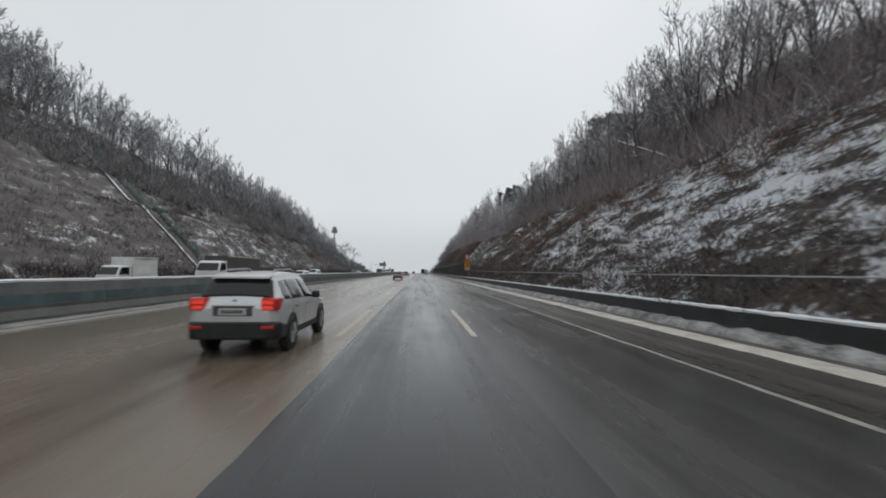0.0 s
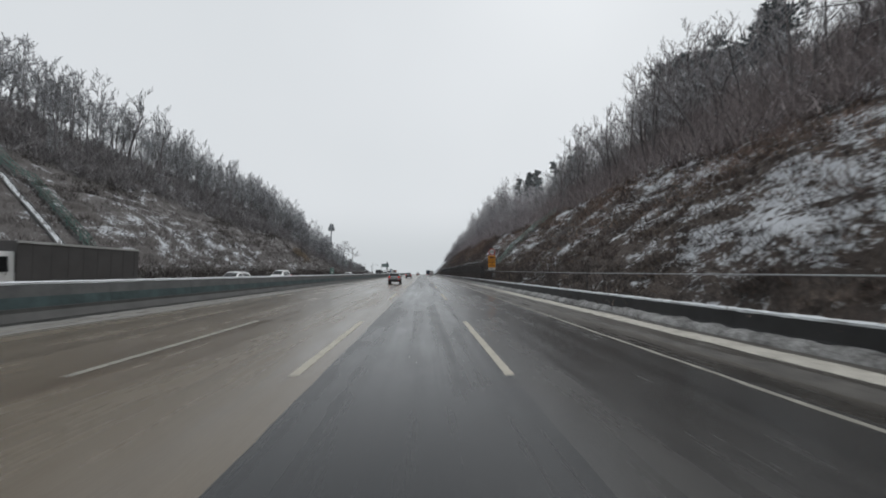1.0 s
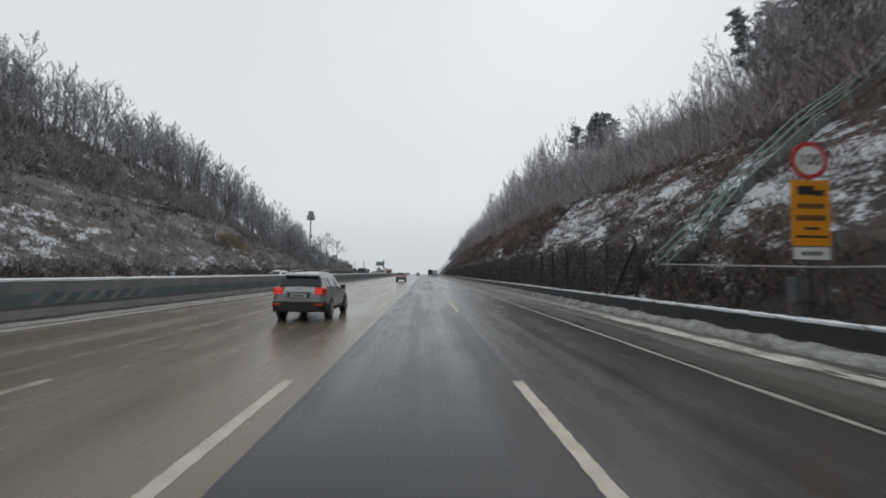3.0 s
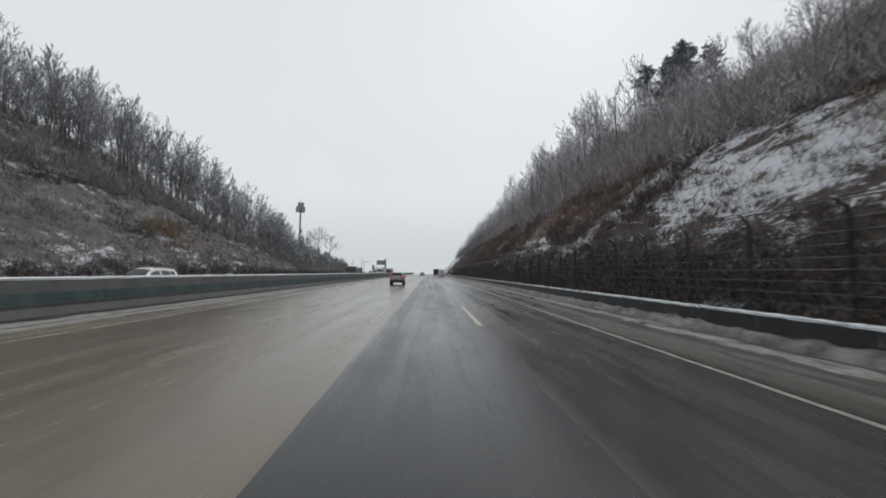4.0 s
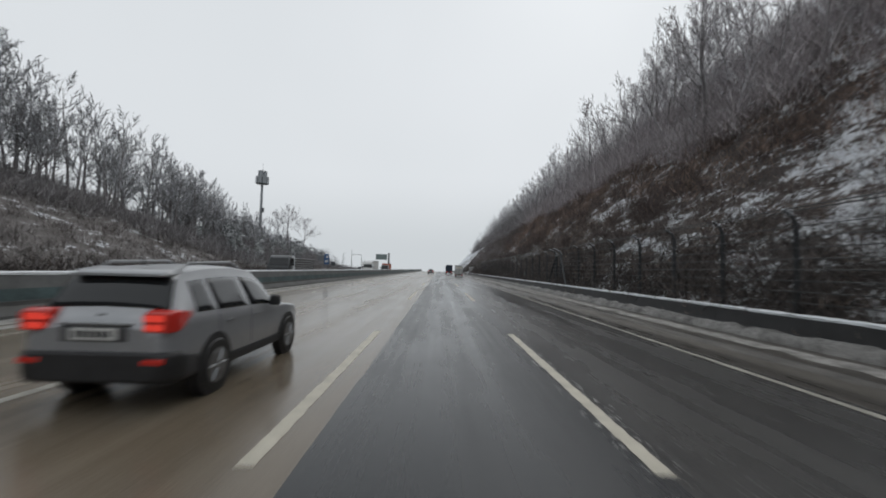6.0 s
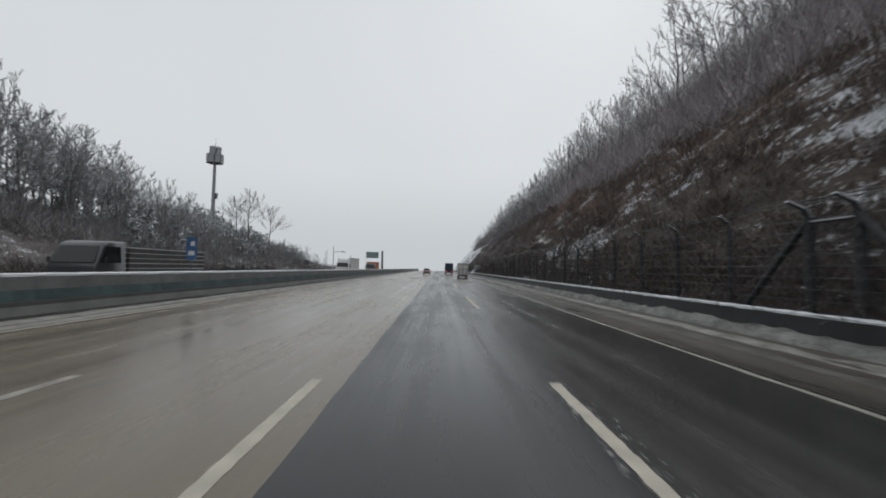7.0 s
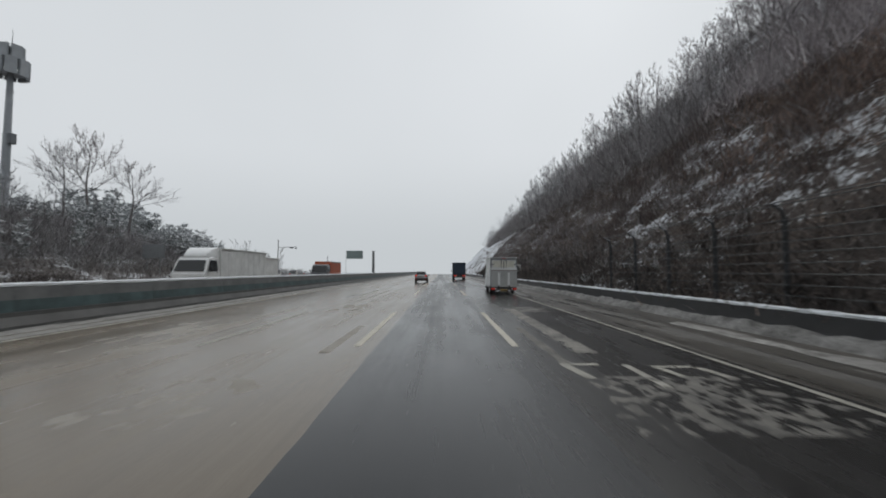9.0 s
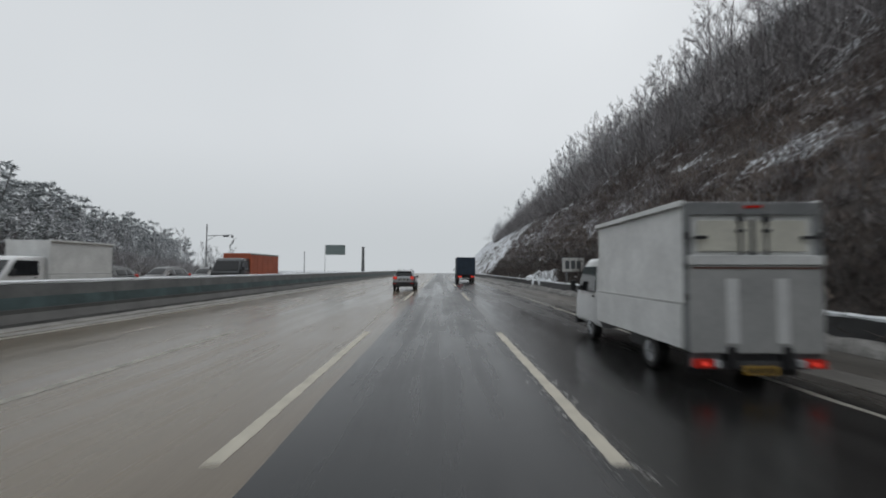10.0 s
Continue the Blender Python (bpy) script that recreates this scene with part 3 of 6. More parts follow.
def bare_tree(seed, tall, lean=0.08, limbs=20, low=0.32, twig=M_TWIG, bark=M_BARK, wide=1.0, r0=0.13, fat=1.0, sprays=7):
    """Trunk and crown meshes of one leafless tree: rising limbs that fork into branches and fans of thin twigs."""
    rnd = random.Random(seed)
    trunk, crown = Twigs(), Twigs()
    p, d = Vector((0, 0, -0.4)), Vector((rnd.gauss(0, lean), rnd.gauss(0, lean), 1)).normalized()
    spine = [p]
    n = 7
    for i in range(n):
        q = p + d * (tall * 0.86 + 0.4) / n
        trunk.limb(p, q, r0 * (1 - 0.88 * i / n), r0 * (1 - 0.88 * (i + 1) / n), 6 if sprays > 5 else 4)
        p = q
        spine.append(p)
        d = bent(rnd, d, 0.10)
    rise = Vector((0, 0, 1))
    for k in range(limbs):
        f = low + (0.98 - low) * (k + rnd.random()) / limbs
        i = min(n - 1, int(f * n))
        a = spine[i].lerp(spine[i + 1], f * n - i)
        d = turned(rnd, (spine[i + 1] - spine[i]).normalized(), (0.95 - 0.45 * f) * (1 + 0.35 * max(0.0, wide - 1.5)))
        length = tall * (0.40 - 0.24 * f) * rnd.uniform(0.75, 1.2) * (0.55 + 0.45 * wide)
        r = r0 * 0.40 * (1.12 - f)
        pts = [a]
        for j in range(3):
            b = a + d * length / 3
            trunk.limb(a, b, r * (1 - j / 3.3), r * (1 - (j + 1) / 3.3))
            a = b
            pts.append(a)
            d = bent(rnd, d + rise * 0.16, 0.13)
        for j in range(sprays):
            g = 3 * (0.25 + 0.75 * (j + rnd.random()) / sprays)
            m = min(2, int(g))
            c = pts[m].lerp(pts[m + 1], g - m)
            e = (turned(rnd, (pts[m + 1] - pts[m]).normalized(), 0.62) + rise * 0.18).normalized()
            reach = length * rnd.uniform(0.30, 0.52) * (1.15 - 0.18 * g)
            mid, tip = c + e * reach * 0.55, c + bent(rnd, e + rise * 0.1, 0.10) * reach
            crown.limb(c, mid, 0.011 * fat, 0.008 * fat)
            crown.spike(mid, tip, 0.009 * fat)
            for w_ in range(6 if sprays > 5 else 5):
                h = c.lerp(mid, rnd.uniform(0.15, 1)) if w_ < 3 else mid.lerp(tip, rnd.uniform(0.0, 0.8))
                v = (turned(rnd, e, 0.50) + rise * 0.2).normalized()
                end = h + v * reach * rnd.uniform(0.35, 0.65)
                crown.spike(h, end, 0.0075 * fat)
                if sprays > 5:
                    h = h.lerp(end, rnd.uniform(0.3, 0.6))
                    crown.spike(h, h + turned(rnd, v, 0.5) * reach * rnd.uniform(0.2, 0.4), 0.006 * fat)
    return trunk.mesh("trunk", bark), crown.mesh("crown", twig)


def pine_tree(seed, tall, boughs=32, tufts=9, needles=12, broad=0.055, low=0.42, mat=None):
    """A pine: bare lower trunk, tiers of boughs that carry tufts of needles."""
    rnd = random.Random(seed)
    trunk, crown = Twigs(), Twigs()
    p, d = Vector((0, 0, -0.4)), Vector((rnd.gauss(0, 0.06), rnd.gauss(0, 0.06), 1)).normalized()
    spine = [p]
    n = 8
    for i in range(n):
        q = p + d * (tall + 0.4) / n
        trunk.limb(p, q, 0.16 * (1 - 0.85 * i / n), 0.16 * (1 - 0.85 * (i + 1) / n), 6)
        p = q
        spine.append(p)
        d = bent(rnd, d, 0.06)
    for k in range(boughs):
        f = low + (1 - low) * (k + rnd.random()) / boughs
        i = min(n - 1, int(f * n))
        a = spine[i].lerp(spine[i + 1], f * n - i)
        g = rnd.uniform(0, 2 * math.pi)
        L = tall * rnd.uniform(0.12, 0.26) * (1.35 - f) + 0.3
        d = Vector((math.cos(g), math.sin(g), rnd.uniform(-0.05, 0.45))).normalized()
        b = a + d * L
        crown.limb(a, b, 0.035, 0.012)
        for s in range(tufts):
            c = a.lerp(b, rnd.uniform(0.35, 1.05)) + Vector((rnd.gauss(0, .30), rnd.gauss(0, .30), rnd.gauss(0, .10)))
            for _ in range(needles):
                v = Vector((rnd.gauss(0, 1), rnd.gauss(0, 1), rnd.gauss(0.35, 0.7))).normalized()
                crown.spike(c, c + v * rnd.uniform(0.22, 0.48) * (broad / 0.045) ** 0.5, broad)
    return trunk.mesh("trunk", M_BARK), crown.mesh("crown", mat or M_PINE)


def as_tree(name, meshes, label, group):
    t = tagged(empty(name), label, "tree", group)
    for part_name, me in zip(("trunk", "crown"), meshes):
        o = new(part_name, me)
        o.parent = t
    return t


def scatter(kinds, spots, seed):
    """Stands copies of the template trees on the ground."""
    rnd = random.Random(seed)
    used = set()
    for x, y, size in spots:
        k = rnd.choice(kinds)
        m = pose(x, y, height(x, y) - 0.1, rnd.gauss(0, 3), rnd.gauss(0, 3), rnd.uniform(0, 360)) @ Matrix.Scale(size, 4)
        if k in used:
            t = copy_thing(k, m)
            t.scale = (size, size, size * rnd.uniform(0.9, 1.15))
        else:
            used.add(k)
            k.matrix_world = m


ROWS_R = "bare woods above the cutting"
OAKS = [as_tree("bare_tree", bare_tree(s, h, wide=w * 1.1, fat=1.7, limbs=15, sprays=6), "leafless snow-dusted broadleaf tree on the cutting", ROWS_R) for s, h, w in ((1, 9.5, 1.0), (2, 11, 0.9), (3, 8.5, 1.15), (4, 10, 0.8), (5, 7.5, 1.1))]
RIMED = [as_tree("bare_tree", bare_tree(s, h, wide=w * 1.2, low=0.22, twig=M_PALE_BARK, bark=M_BARK_RIME_HAZE, fat=3.1, limbs=15, sprays=6), "leafless rime-covered tree on the ridge, paled for haze", "rimed woods on the ridge") for s, h, w in ((11, 8.5, 1.0), (12, 9.5, 0.9), (13, 7.5, 1.1), (14, 8, 1.2))]
OAKS_RIME_HAZE = [as_tree("bare_tree", bare_tree(s, h, wide=w * 1.1, fat=2.0, limbs=15, sprays=6, twig=M_TWIG_RIME_HAZE, bark=M_BARK_RIME_HAZE), "leafless rimed broadleaf tree on the cutting, paled for haze", ROWS_R) for s, h, w in ((6, 9.5, 1.0), (7, 10.5, 0.95), (8, 8.5, 1.15), (9, 10, 0.85))]
PINES = [as_tree("pine_tree", pine_tree(s, h, 38, 9, 12, 0.075, 0.30), "dark green pine with bare lower trunk", "pines in the woods") for s, h in ((21, 10.5), (22, 12), (23, 9))]
PINES_FAR = [as_tree("pine_tree", pine_tree(s, h, 38, 9, 12, 0.075, 0.30, M_PINE_GREY), "grey-green pine paled for haze", "pines in the woods") for s, h in ((24, 10.5), (25, 12), (26, 9))]


def joined_woods(name, templates, spots, label, seed):
    """Trees too many to count, joined into one stretch of woods."""
    r = random.Random(seed)
    for which, mat in ((0, templates[0][0].materials[0]), (1, templates[0][1].materials[0])):
        r2 = random.Random(seed)
        vs, fs, base = [], [], 0
        cache = []
        for t in templates:
            me = t[which]
            co = np.empty(len(me.vertices) * 3)
            me.vertices.foreach_get("co", co)
            cache.append((co.reshape(-1, 3), [tuple(p.vertices) for p in me.polygons]))
        for x, y, size in spots:
            co, polys = r2.choice(cache)
            g = r2.uniform(0, 2 * math.pi)
            rot = np.array(((math.cos(g), math.sin(g), 0), (-math.sin(g), math.cos(g), 0), (0, 0, 1)))
            v = co * size @ rot + np.array((x, y, height(x, y) - 0.1))
            vs.append(v)
            fs += [tuple(i + base for i in p) for p in polys]
            base += len(co)
        ob = mesh_ob(name if which else "tree_trunks", np.concatenate(vs).tolist(), fs, mat)
        tagged(ob, label, "woods", kind="stuff")


FOOT = ((0, 21.3), (50, 21.8), (75, 22.8), (100, 21.5), (150, 20.3), (180, 20.3), (205, 21.6), (330, 20.8))  # where the woods begin above the cutting
rnd = random.Random(77)
spots_r, spots_p, back_r = [], [], []
for i in range(165):
    y = rnd.uniform(4, 330)
    x = table(y, FOOT) - 0.2 + abs(rnd.gauss(0, 1)) * 3.2
    (spots_p if rnd.random() < (0.0 if y < 110 else 0.015) else spots_r).append((x, y, rnd.uniform(0.65, 1.1) * table(y, ((40, 1.18), (62, 0.95), (90, 0.85), (112, 0.62), (138, 0.68), (162, 1.12), (238, 1.06), (268, 0.86)))))
spots_r += [(rnd.uniform(21.5, 27), rnd.uniform(12, 48), rnd.uniform(1.0, 1.25)) for _ in range(16)]
spots_r += [(rnd.uniform(22.5, 28), rnd.uniform(60, 92), rnd.uniform(1.05, 1.3)) for _ in range(13)]
spots_r += [(rnd.uniform(21.5, 28), rnd.uniform(182, 210), rnd.uniform(1.0, 1.2)) for _ in range(10)]
scatter(OAKS, [q for q in spots_r if q[1] < 100], 5)
scatter(OAKS_RIME_HAZE, [q for q in spots_r if q[1] >= 100], 15)
far_r = []
for i in range(430):
    y = rnd.uniform(0, 450)
    x = rnd.uniform(table(y, FOOT) + 1.0, table(y, RIGHT_CREST) + 7)
    (far_r if y > 262 else back_r).append((x, y, rnd.uniform(0.8, 1.2) * table(y, ((40, 1.05), (62, 0.82), (90, 0.72), (112, 0.50), (138, 0.56), (162, 1.02), (238, 0.98), (268, 0.80)))))
back_r += [(rnd.uniform(23, 34), rnd.uniform(58, 104), rnd.uniform(0.6, 0.8)) for _ in range(50)]
back_r += [(rnd.uniform(24, 31), rnd.uniform(92, 109), rnd.uniform(0.55, 0.72)) for _ in range(28)]
THIN = [bare_tree(s, h, limbs=13, wide=1.2, r0=0.12, low=0.22, fat=2.6, sprays=5) for s, h in ((31, 9.5), (32, 10.5), (33, 8.5), (34, 11))]
joined_woods("woods", THIN, [q for q in back_r if q[1] < 100], "dense leafless woods on the hillside above the cutting", 8)
THIN_R = [bare_tree(s, h, limbs=13, wide=1.2, r0=0.12, low=0.22, fat=2.8, sprays=5, twig=M_TWIG_RIME_HAZE, bark=M_BARK_RIME_HAZE) for s, h in ((35, 9.5), (36, 10.5), (37, 8.5), (38, 11))]
joined_woods("woods", THIN_R, [q for q in back_r if q[1] >= 100], "dense rimed leafless woods on the hillside above the fence, paled for haze", 28)
THIN_L = [bare_tree(s, h, limbs=13, wide=1.25, low=0.20, twig=M_PALE_BARK, bark=M_BARK_RIME_HAZE, r0=0.12, fat=3.9, sprays=5) for s, h in ((41, 8.5), (42, 9.5), (43, 7.5), (44, 9))]
THIN_FAR = [bare_tree(s, h, limbs=8, wide=1.6, low=0.15, twig=M_PALE_BARK, bark=M_PALE_BARK, r0=0.12, fat=4.0, sprays=5) for s, h in ((45, 8.5), (46, 9.5), (47, 7.5))]
joined_woods("woods", THIN_FAR, far_r, "haze-pale woods on the hillside down the valley", 18)
spots_l, back_l = [], []
for i in range(105):
    y = rnd.uniform(24, 262)
    x = table(y, LEFT_WOODS) + 1.0 - abs(rnd.gauss(0, 1)) * 4.0
    spots_l.append((x, y, rnd.uniform(0.65, 1.05) * table(y, ((40, 1.24), (65, 1.40), (95, 1.44), (115, 1.34), (140, 1.30), (160, 1.40), (180, 1.60), (200, 1.66), (214, 1.54), (230, 1.36), (246, 0.95), (258, 0.65)))))
for x, y in ((-50, 84), (-47.5, 104), (-48.5, 131), (-46, 158), (-44.5, 176)):
    spots_l.append((x, y, rnd.uniform(0.5, 0.8)))
for i in range(410):
    y = rnd.uniform(18, 272)
    x = table(y, LEFT_WOODS) - 1 - abs(rnd.gauss(0, 1)) * 8.0
    if x > -82:
        back_l.append((x, y, rnd.uniform(0.85, 1.2) * table(y, ((40, 1.14), (65, 1.26), (95, 1.30), (115, 1.20), (140, 1.16), (160, 1.26), (180, 1.46), (200, 1.52), (214, 1.42), (230, 1.24), (246, 0.85), (258, 0.6)))))
scatter(RIMED, spots_l, 6)
joined_woods("woods", THIN_L, back_l, "rime-covered leafless woods along the far ridge, paled for haze", 9)
back_k = [(rnd.uniform(-62, -42), rnd.uniform(292, 344), rnd.uniform(0.5, 0.9)) for _ in range(70)]
joined_woods("woods", THIN_FAR, back_k, "rimed thicket beyond the knoll", 19)
# the spreading trees beside the mast
SPREAD = as_tree("bare_tree", bare_tree(71, 8.4, lean=0.07, limbs=17, low=0.46, wide=2.7, twig=M_TWIG, fat=2.0, r0=0.14), "leafless wide-crowned tree beside the mast", "trees beside the mast")
for k, (x, y, size) in enumerate(((-49.0, 276.5, 1.30), (-45.8, 277.5, 1.22), (-42.0, 279.0, 1.0))):
    m = pose(x, y, height(x, y) - 0.1, 0, 0, 140 * k) @ Matrix.Scale(size, 4)
    if k:
        copy_thing(SPREAD, m)
    else:
        SPREAD.matrix_world = m
for i in range(10):
    spots_p.append((rnd.uniform(-60, -50), rnd.uniform(290, 312), rnd.uniform(0.4, 0.6)))
# pines that stand out on the skyline: x, y and the level of the tip
CREST_PINES = ((41.8, 76, 36.2), (40.4, 81, 35.0), (40.2, 87, 35.9), (38.8, 91, 33.5), (43.0, 84, 36.5), (43.5, 72, 35.5), (36.5, 78, 31.5), (37.0, 85, 31.0), (33.0, 70, 27.5), (34.5, 76, 29.0), (35.0, 82, 29.0), (32.5, 79, 26.5), (38.5, 74, 32.5),
               (27.9, 101.9, 24.6), (26.2, 104.1, 22.6), (29.4, 99.5, 24.3), (27.2, 98.8, 22.6), (28.8, 105.0, 24.0), (30.2, 102.6, 24.4), (33.6, 156, 34.5), (32.4, 151, 31.5), (35.0, 153.5, 33.8), (34.0, 147, 30.0), (31.5, 149, 30.6), (30.0, 153, 31.0))
for x, y, tip in CREST_PINES:
    spots_p.append((x, y, (tip - height(x, y)) / 10.6))
scatter(PINES, [q for q in spots_p if q[1] < 95], 7)
scatter(PINES_FAR, [q for q in spots_p if q[1] >= 95], 17)
# a hill of tall pines set well back, thinning out down the valley
FAR_PINES = [pine_tree(s, 12, 24, 5, 6, 0.16, 0.12, M_PINE_RIME_HAZE) for s in (61, 62, 63, 64)]
hill = []
for i in range(150):
    f = rnd.random()
    x = -86 - 17 * f + rnd.uniform(-16, 5) * (0.5 + 0.5 * f)
    hill.append((x, 330 + 92 * f + rnd.uniform(-9, 3), (1.78 - 0.68 * f) * rnd.uniform(0.72, 1.02)))
joined_woods("pine_woods", FAR_PINES, hill, "grey-green pine woods set back from the road, paled for mist", 66)


# a fallen tree leaning out of the woods, snow along its upper side
fallen = tagged(empty("fallen_tree", (22.9, 36.0, height(22.9, 36.0))), "snow-lined fallen bare tree leaning out of the woods", "tree")
gz = height(22.9, 36.0)
for name, pts, r0, r1 in (("trunk", ((0, -0.3, -0.3), (-0.3, 1.0, 12.4 - gz), (-0.4, 5.3, 14.4 - gz), (-0.5, 8.4, 15.8 - gz), (-0.6, 10.8, 17.0 - gz)), 0.13, 0.03),
                          ("branch", ((-0.35, 3.0, 13.35 - gz), (-0.9, 5.6, 13.6 - gz), (-1.1, 8.0, 14.2 - gz)), 0.06, 0.015),
                          ("branch", ((-0.4, 6.4, 14.9 - gz), (0.2, 8.6, 16.4 - gz), (0.6, 10.2, 18.0 - gz)), 0.05, 0.012)):
    tw = Twigs()
    for i in range(len(pts) - 1):
        f0, f1 = i / (len(pts) - 1), (i + 1) / (len(pts) - 1)
        tw.limb(Vector(pts[i]), Vector(pts[i + 1]), r0 + (r1 - r0) * f0, r0 + (r1 - r0) * f1, 7)
    new(name, tw.mesh(name, M_SNOWY_BARK)).parent = fallen


# ---- undergrowth ----
def clumps(name, spots, blades, tall, width, spread, material, label, seed, splay=0.55):
    """Tufts of dead stems, joined into one sheet of undergrowth."""
    r = np.random.default_rng(seed)
    n = len(spots)
    base = np.array([(x, y, height(x, y) - 0.05) for x, y, s in spots])
    size = np.array([s for x, y, s in spots])
    k = blades
    root = base[:, None, :] + r.normal(0, spread, (n, k, 3)) * size[:, None, None] * np.array((1, 1, 0.05))
    lean = r.normal(0, splay, (n, k, 3))
    lean[:, :, 2] = 1
    lean /= np.linalg.norm(lean, axis=2, keepdims=True)
    tip = root + lean * (size[:, None, None] * tall * r.uniform(0.5, 1.2, (n, k, 1)))
    side = r.normal(0, 1, (n, k, 3)) * np.array((1, 1, 0.2))
    side /= np.linalg.norm(side, axis=2, keepdims=True)
    side *= width
    tip += r.normal(0, 0.08 * tall, (n, k, 3)) * size[:, None, None]
    v = np.stack([root - side, root + side, tip], 2).reshape(-1, 3)
    idx = np.arange(n * k) * 3
    tris = np.stack([idx, idx + 1, idx + 2], 1).tolist()
    ob = mesh_ob(name, v.tolist(), tris, material)
    return tagged(ob, label, "undergrowth", kind="stuff")


rnd = random.Random(5)
g1 = []
for _ in range(1150):
    cx, cy = 9.9 + abs(rnd.gauss(0, 6.0)), rnd.uniform(0, 330)
    g1 += [(max(9.7, cx + rnd.gauss(0, 0.45)), cy + rnd.gauss(0, 1.0), rnd.uniform(0.5, 1.3)) for _ in range(8)]
clumps("dead_grass", g1, 18, 0.5, 0.021, 0.36, M_GRASS, "matted brown dead grass and stems on the cutting", 1, 1.0)
gm = [(rnd.uniform(10.6, 21.0), rnd.uniform(0, 330), rnd.uniform(0.6, 1.5)) for _ in range(2100)]
gm = [q for q in gm if q[1] > 30 or rnd.random() < 0.55]
clumps("scrub_mounds", gm, 46, 0.62, 0.022, 0.34, M_MOUND, "low domed purple-brown scrub on the cutting", 26, 0.9)
g0 = [(9.9 + abs(rnd.gauss(0, 1.5)), rnd.uniform(0, 330), rnd.uniform(0.5, 1.2)) for _ in range(5200)]
g0 = [q for q in g0 if q[1] > 85 or rnd.random() < 0.5]
clumps("dark_scrub", g0, 24, 0.85, 0.018, 0.45, M_SCRUB, "dark wet scrub along the slope foot", 11, 0.85)
# the foot of the slope behind the fence is thick with it
gf = [(10.0 + abs(rnd.gauss(0, 1.5)), rnd.choice((rnd.uniform(92, 150), rnd.uniform(92, 150), rnd.uniform(150, 194), rnd.uniform(194, 292), rnd.uniform(194, 292))), rnd.uniform(0.6, 1.3)) for _ in range(1500)]
clumps("dark_scrub", gf, 24, 1.0, 0.019, 0.5, M_SCRUB, "dense dark wet scrub behind the wire fence", 31, 0.75)
# leafless bushes that break up the open slope
gb = []
for _ in range(190):
    cy = rnd.choice((rnd.uniform(125, 150), rnd.uniform(165, 195), rnd.uniform(195, 300), rnd.uniform(205, 265), rnd.uniform(205, 265)))
    cx = rnd.uniform(13.0, table(cy, FOOT))
    gb += [(cx + rnd.gauss(0, 0.6), cy + rnd.gauss(0, 0.8), rnd.uniform(0.5, 1.2)) for _ in range(9)]
clumps("bare_shrubs", gb, 30, 1.5, 0.017, 0.42, M_MOUND, "leafless purple-brown bushes on the open slope", 32, 0.55)
gr = []
for _ in range(80):
    cy = rnd.choice((rnd.uniform(135, 160), rnd.uniform(205, 245)))
    cx = rnd.uniform(15.5, 21.0) if cy < 160 else rnd.uniform(15.0, 20.5)
    gr += [(cx + rnd.gauss(0, 0.8), cy + rnd.gauss(0, 1.3), rnd.uniform(0.5, 1.2)) for _ in range(12)]
clumps("rusty_shrubs", gr, 24, 1.0, 0.018, 0.45, M_RUST, "rust-brown dead bushes on the open slope", 33, 0.8)
gg = [(rnd.uniform(11.0, table(260, FOOT)), rnd.uniform(238, 330), rnd.uniform(0.5, 1.2)) for _ in range(1400)]
clumps("bare_shrubs", gg, 22, 1.1, 0.020, 0.5, M_BUSH_GREY, "grey-brown shrubs on the slope down the valley, paled for haze", 34, 0.7)
gd = [(rnd.uniform(11.5, 21.0), rnd.uniform(8, 62), rnd.uniform(0.5, 1.3)) for _ in range(600)]
clumps("scrub_mounds", gd, 30, 0.42, 0.020, 0.28, M_SCRUB, "small dark tufts standing out of the snow on the cutting", 35, 0.9)
g2 = []
for _ in range(8200):
    y = rnd.uniform(0, 400)
    g2.append((table(y, FOOT) - 1.2 + min(abs(rnd.gauss(0, 8.5)), table(y, RIGHT_CREST) + 3 - table(y, FOOT)), y, rnd.uniform(0.5, 1.3)))
clumps("bare_shrubs", [q for q in g2 if 100 <= q[1] < 255], 20, 2.8, 0.034, 0.75, M_BUSH_PALE, "rimed grey shrubs under the trees, paled for haze", 27, 0.7)
clumps("bare_shrubs", [q for q in g2 if q[1] < 100], 20, 2.8, 0.034, 0.75, M_BUSH, "leafless grey-brown shrubs under the trees", 2, 0.7)
clumps("bare_shrubs", [q for q in g2 if q[1] >= 255], 18, 2.8, 0.04, 0.6, M_BUSH_GREY, "rimed shrubs under the trees down the valley, paled for haze", 22, 0.8)
# rust-brown bushes below the tree line
g8 = []
for _ in range(150):
    cy = rnd.choice((rnd.uniform(8, 121), rnd.uniform(134, 248)))
    cx = table(cy, FOOT) - 2.6 + rnd.gauss(0, 1.6)
    g8 += [(max(11.5, cx + rnd.gauss(0, 0.8)), cy + rnd.gauss(0, 2.4), rnd.uniform(0.5, 1.2)) for _ in range(18)]
clumps("rusty_shrubs", g8, 18, 0.8, 0.020, 0.5, M_RUST, "rust-brown dead bushes below the tree line", 23, 0.9)
g9 = [(-32.6 - abs(rnd.gauss(0, 0.7)), rnd.uniform(20, 260), rnd.uniform(0.6, 1.2)) for _ in range(1500)]
clumps("dark_scrub", g9, 14, 1.3, 0.035, 0.5, M_SCRUB, "dark scrub along the foot of the far cutting", 24, 0.8)
g3 = [(-33.0 - abs(rnd.gauss(0, 8.0)), rnd.uniform(25, 300), rnd.uniform(0.6, 1.3)) for _ in range(5200)]
clumps("dead_grass", g3, 13, 0.9, 0.04, 0.4, M_GRASS_GREY, "dull frosted grass on the far cutting, greyed for haze", 3)
g4 = []
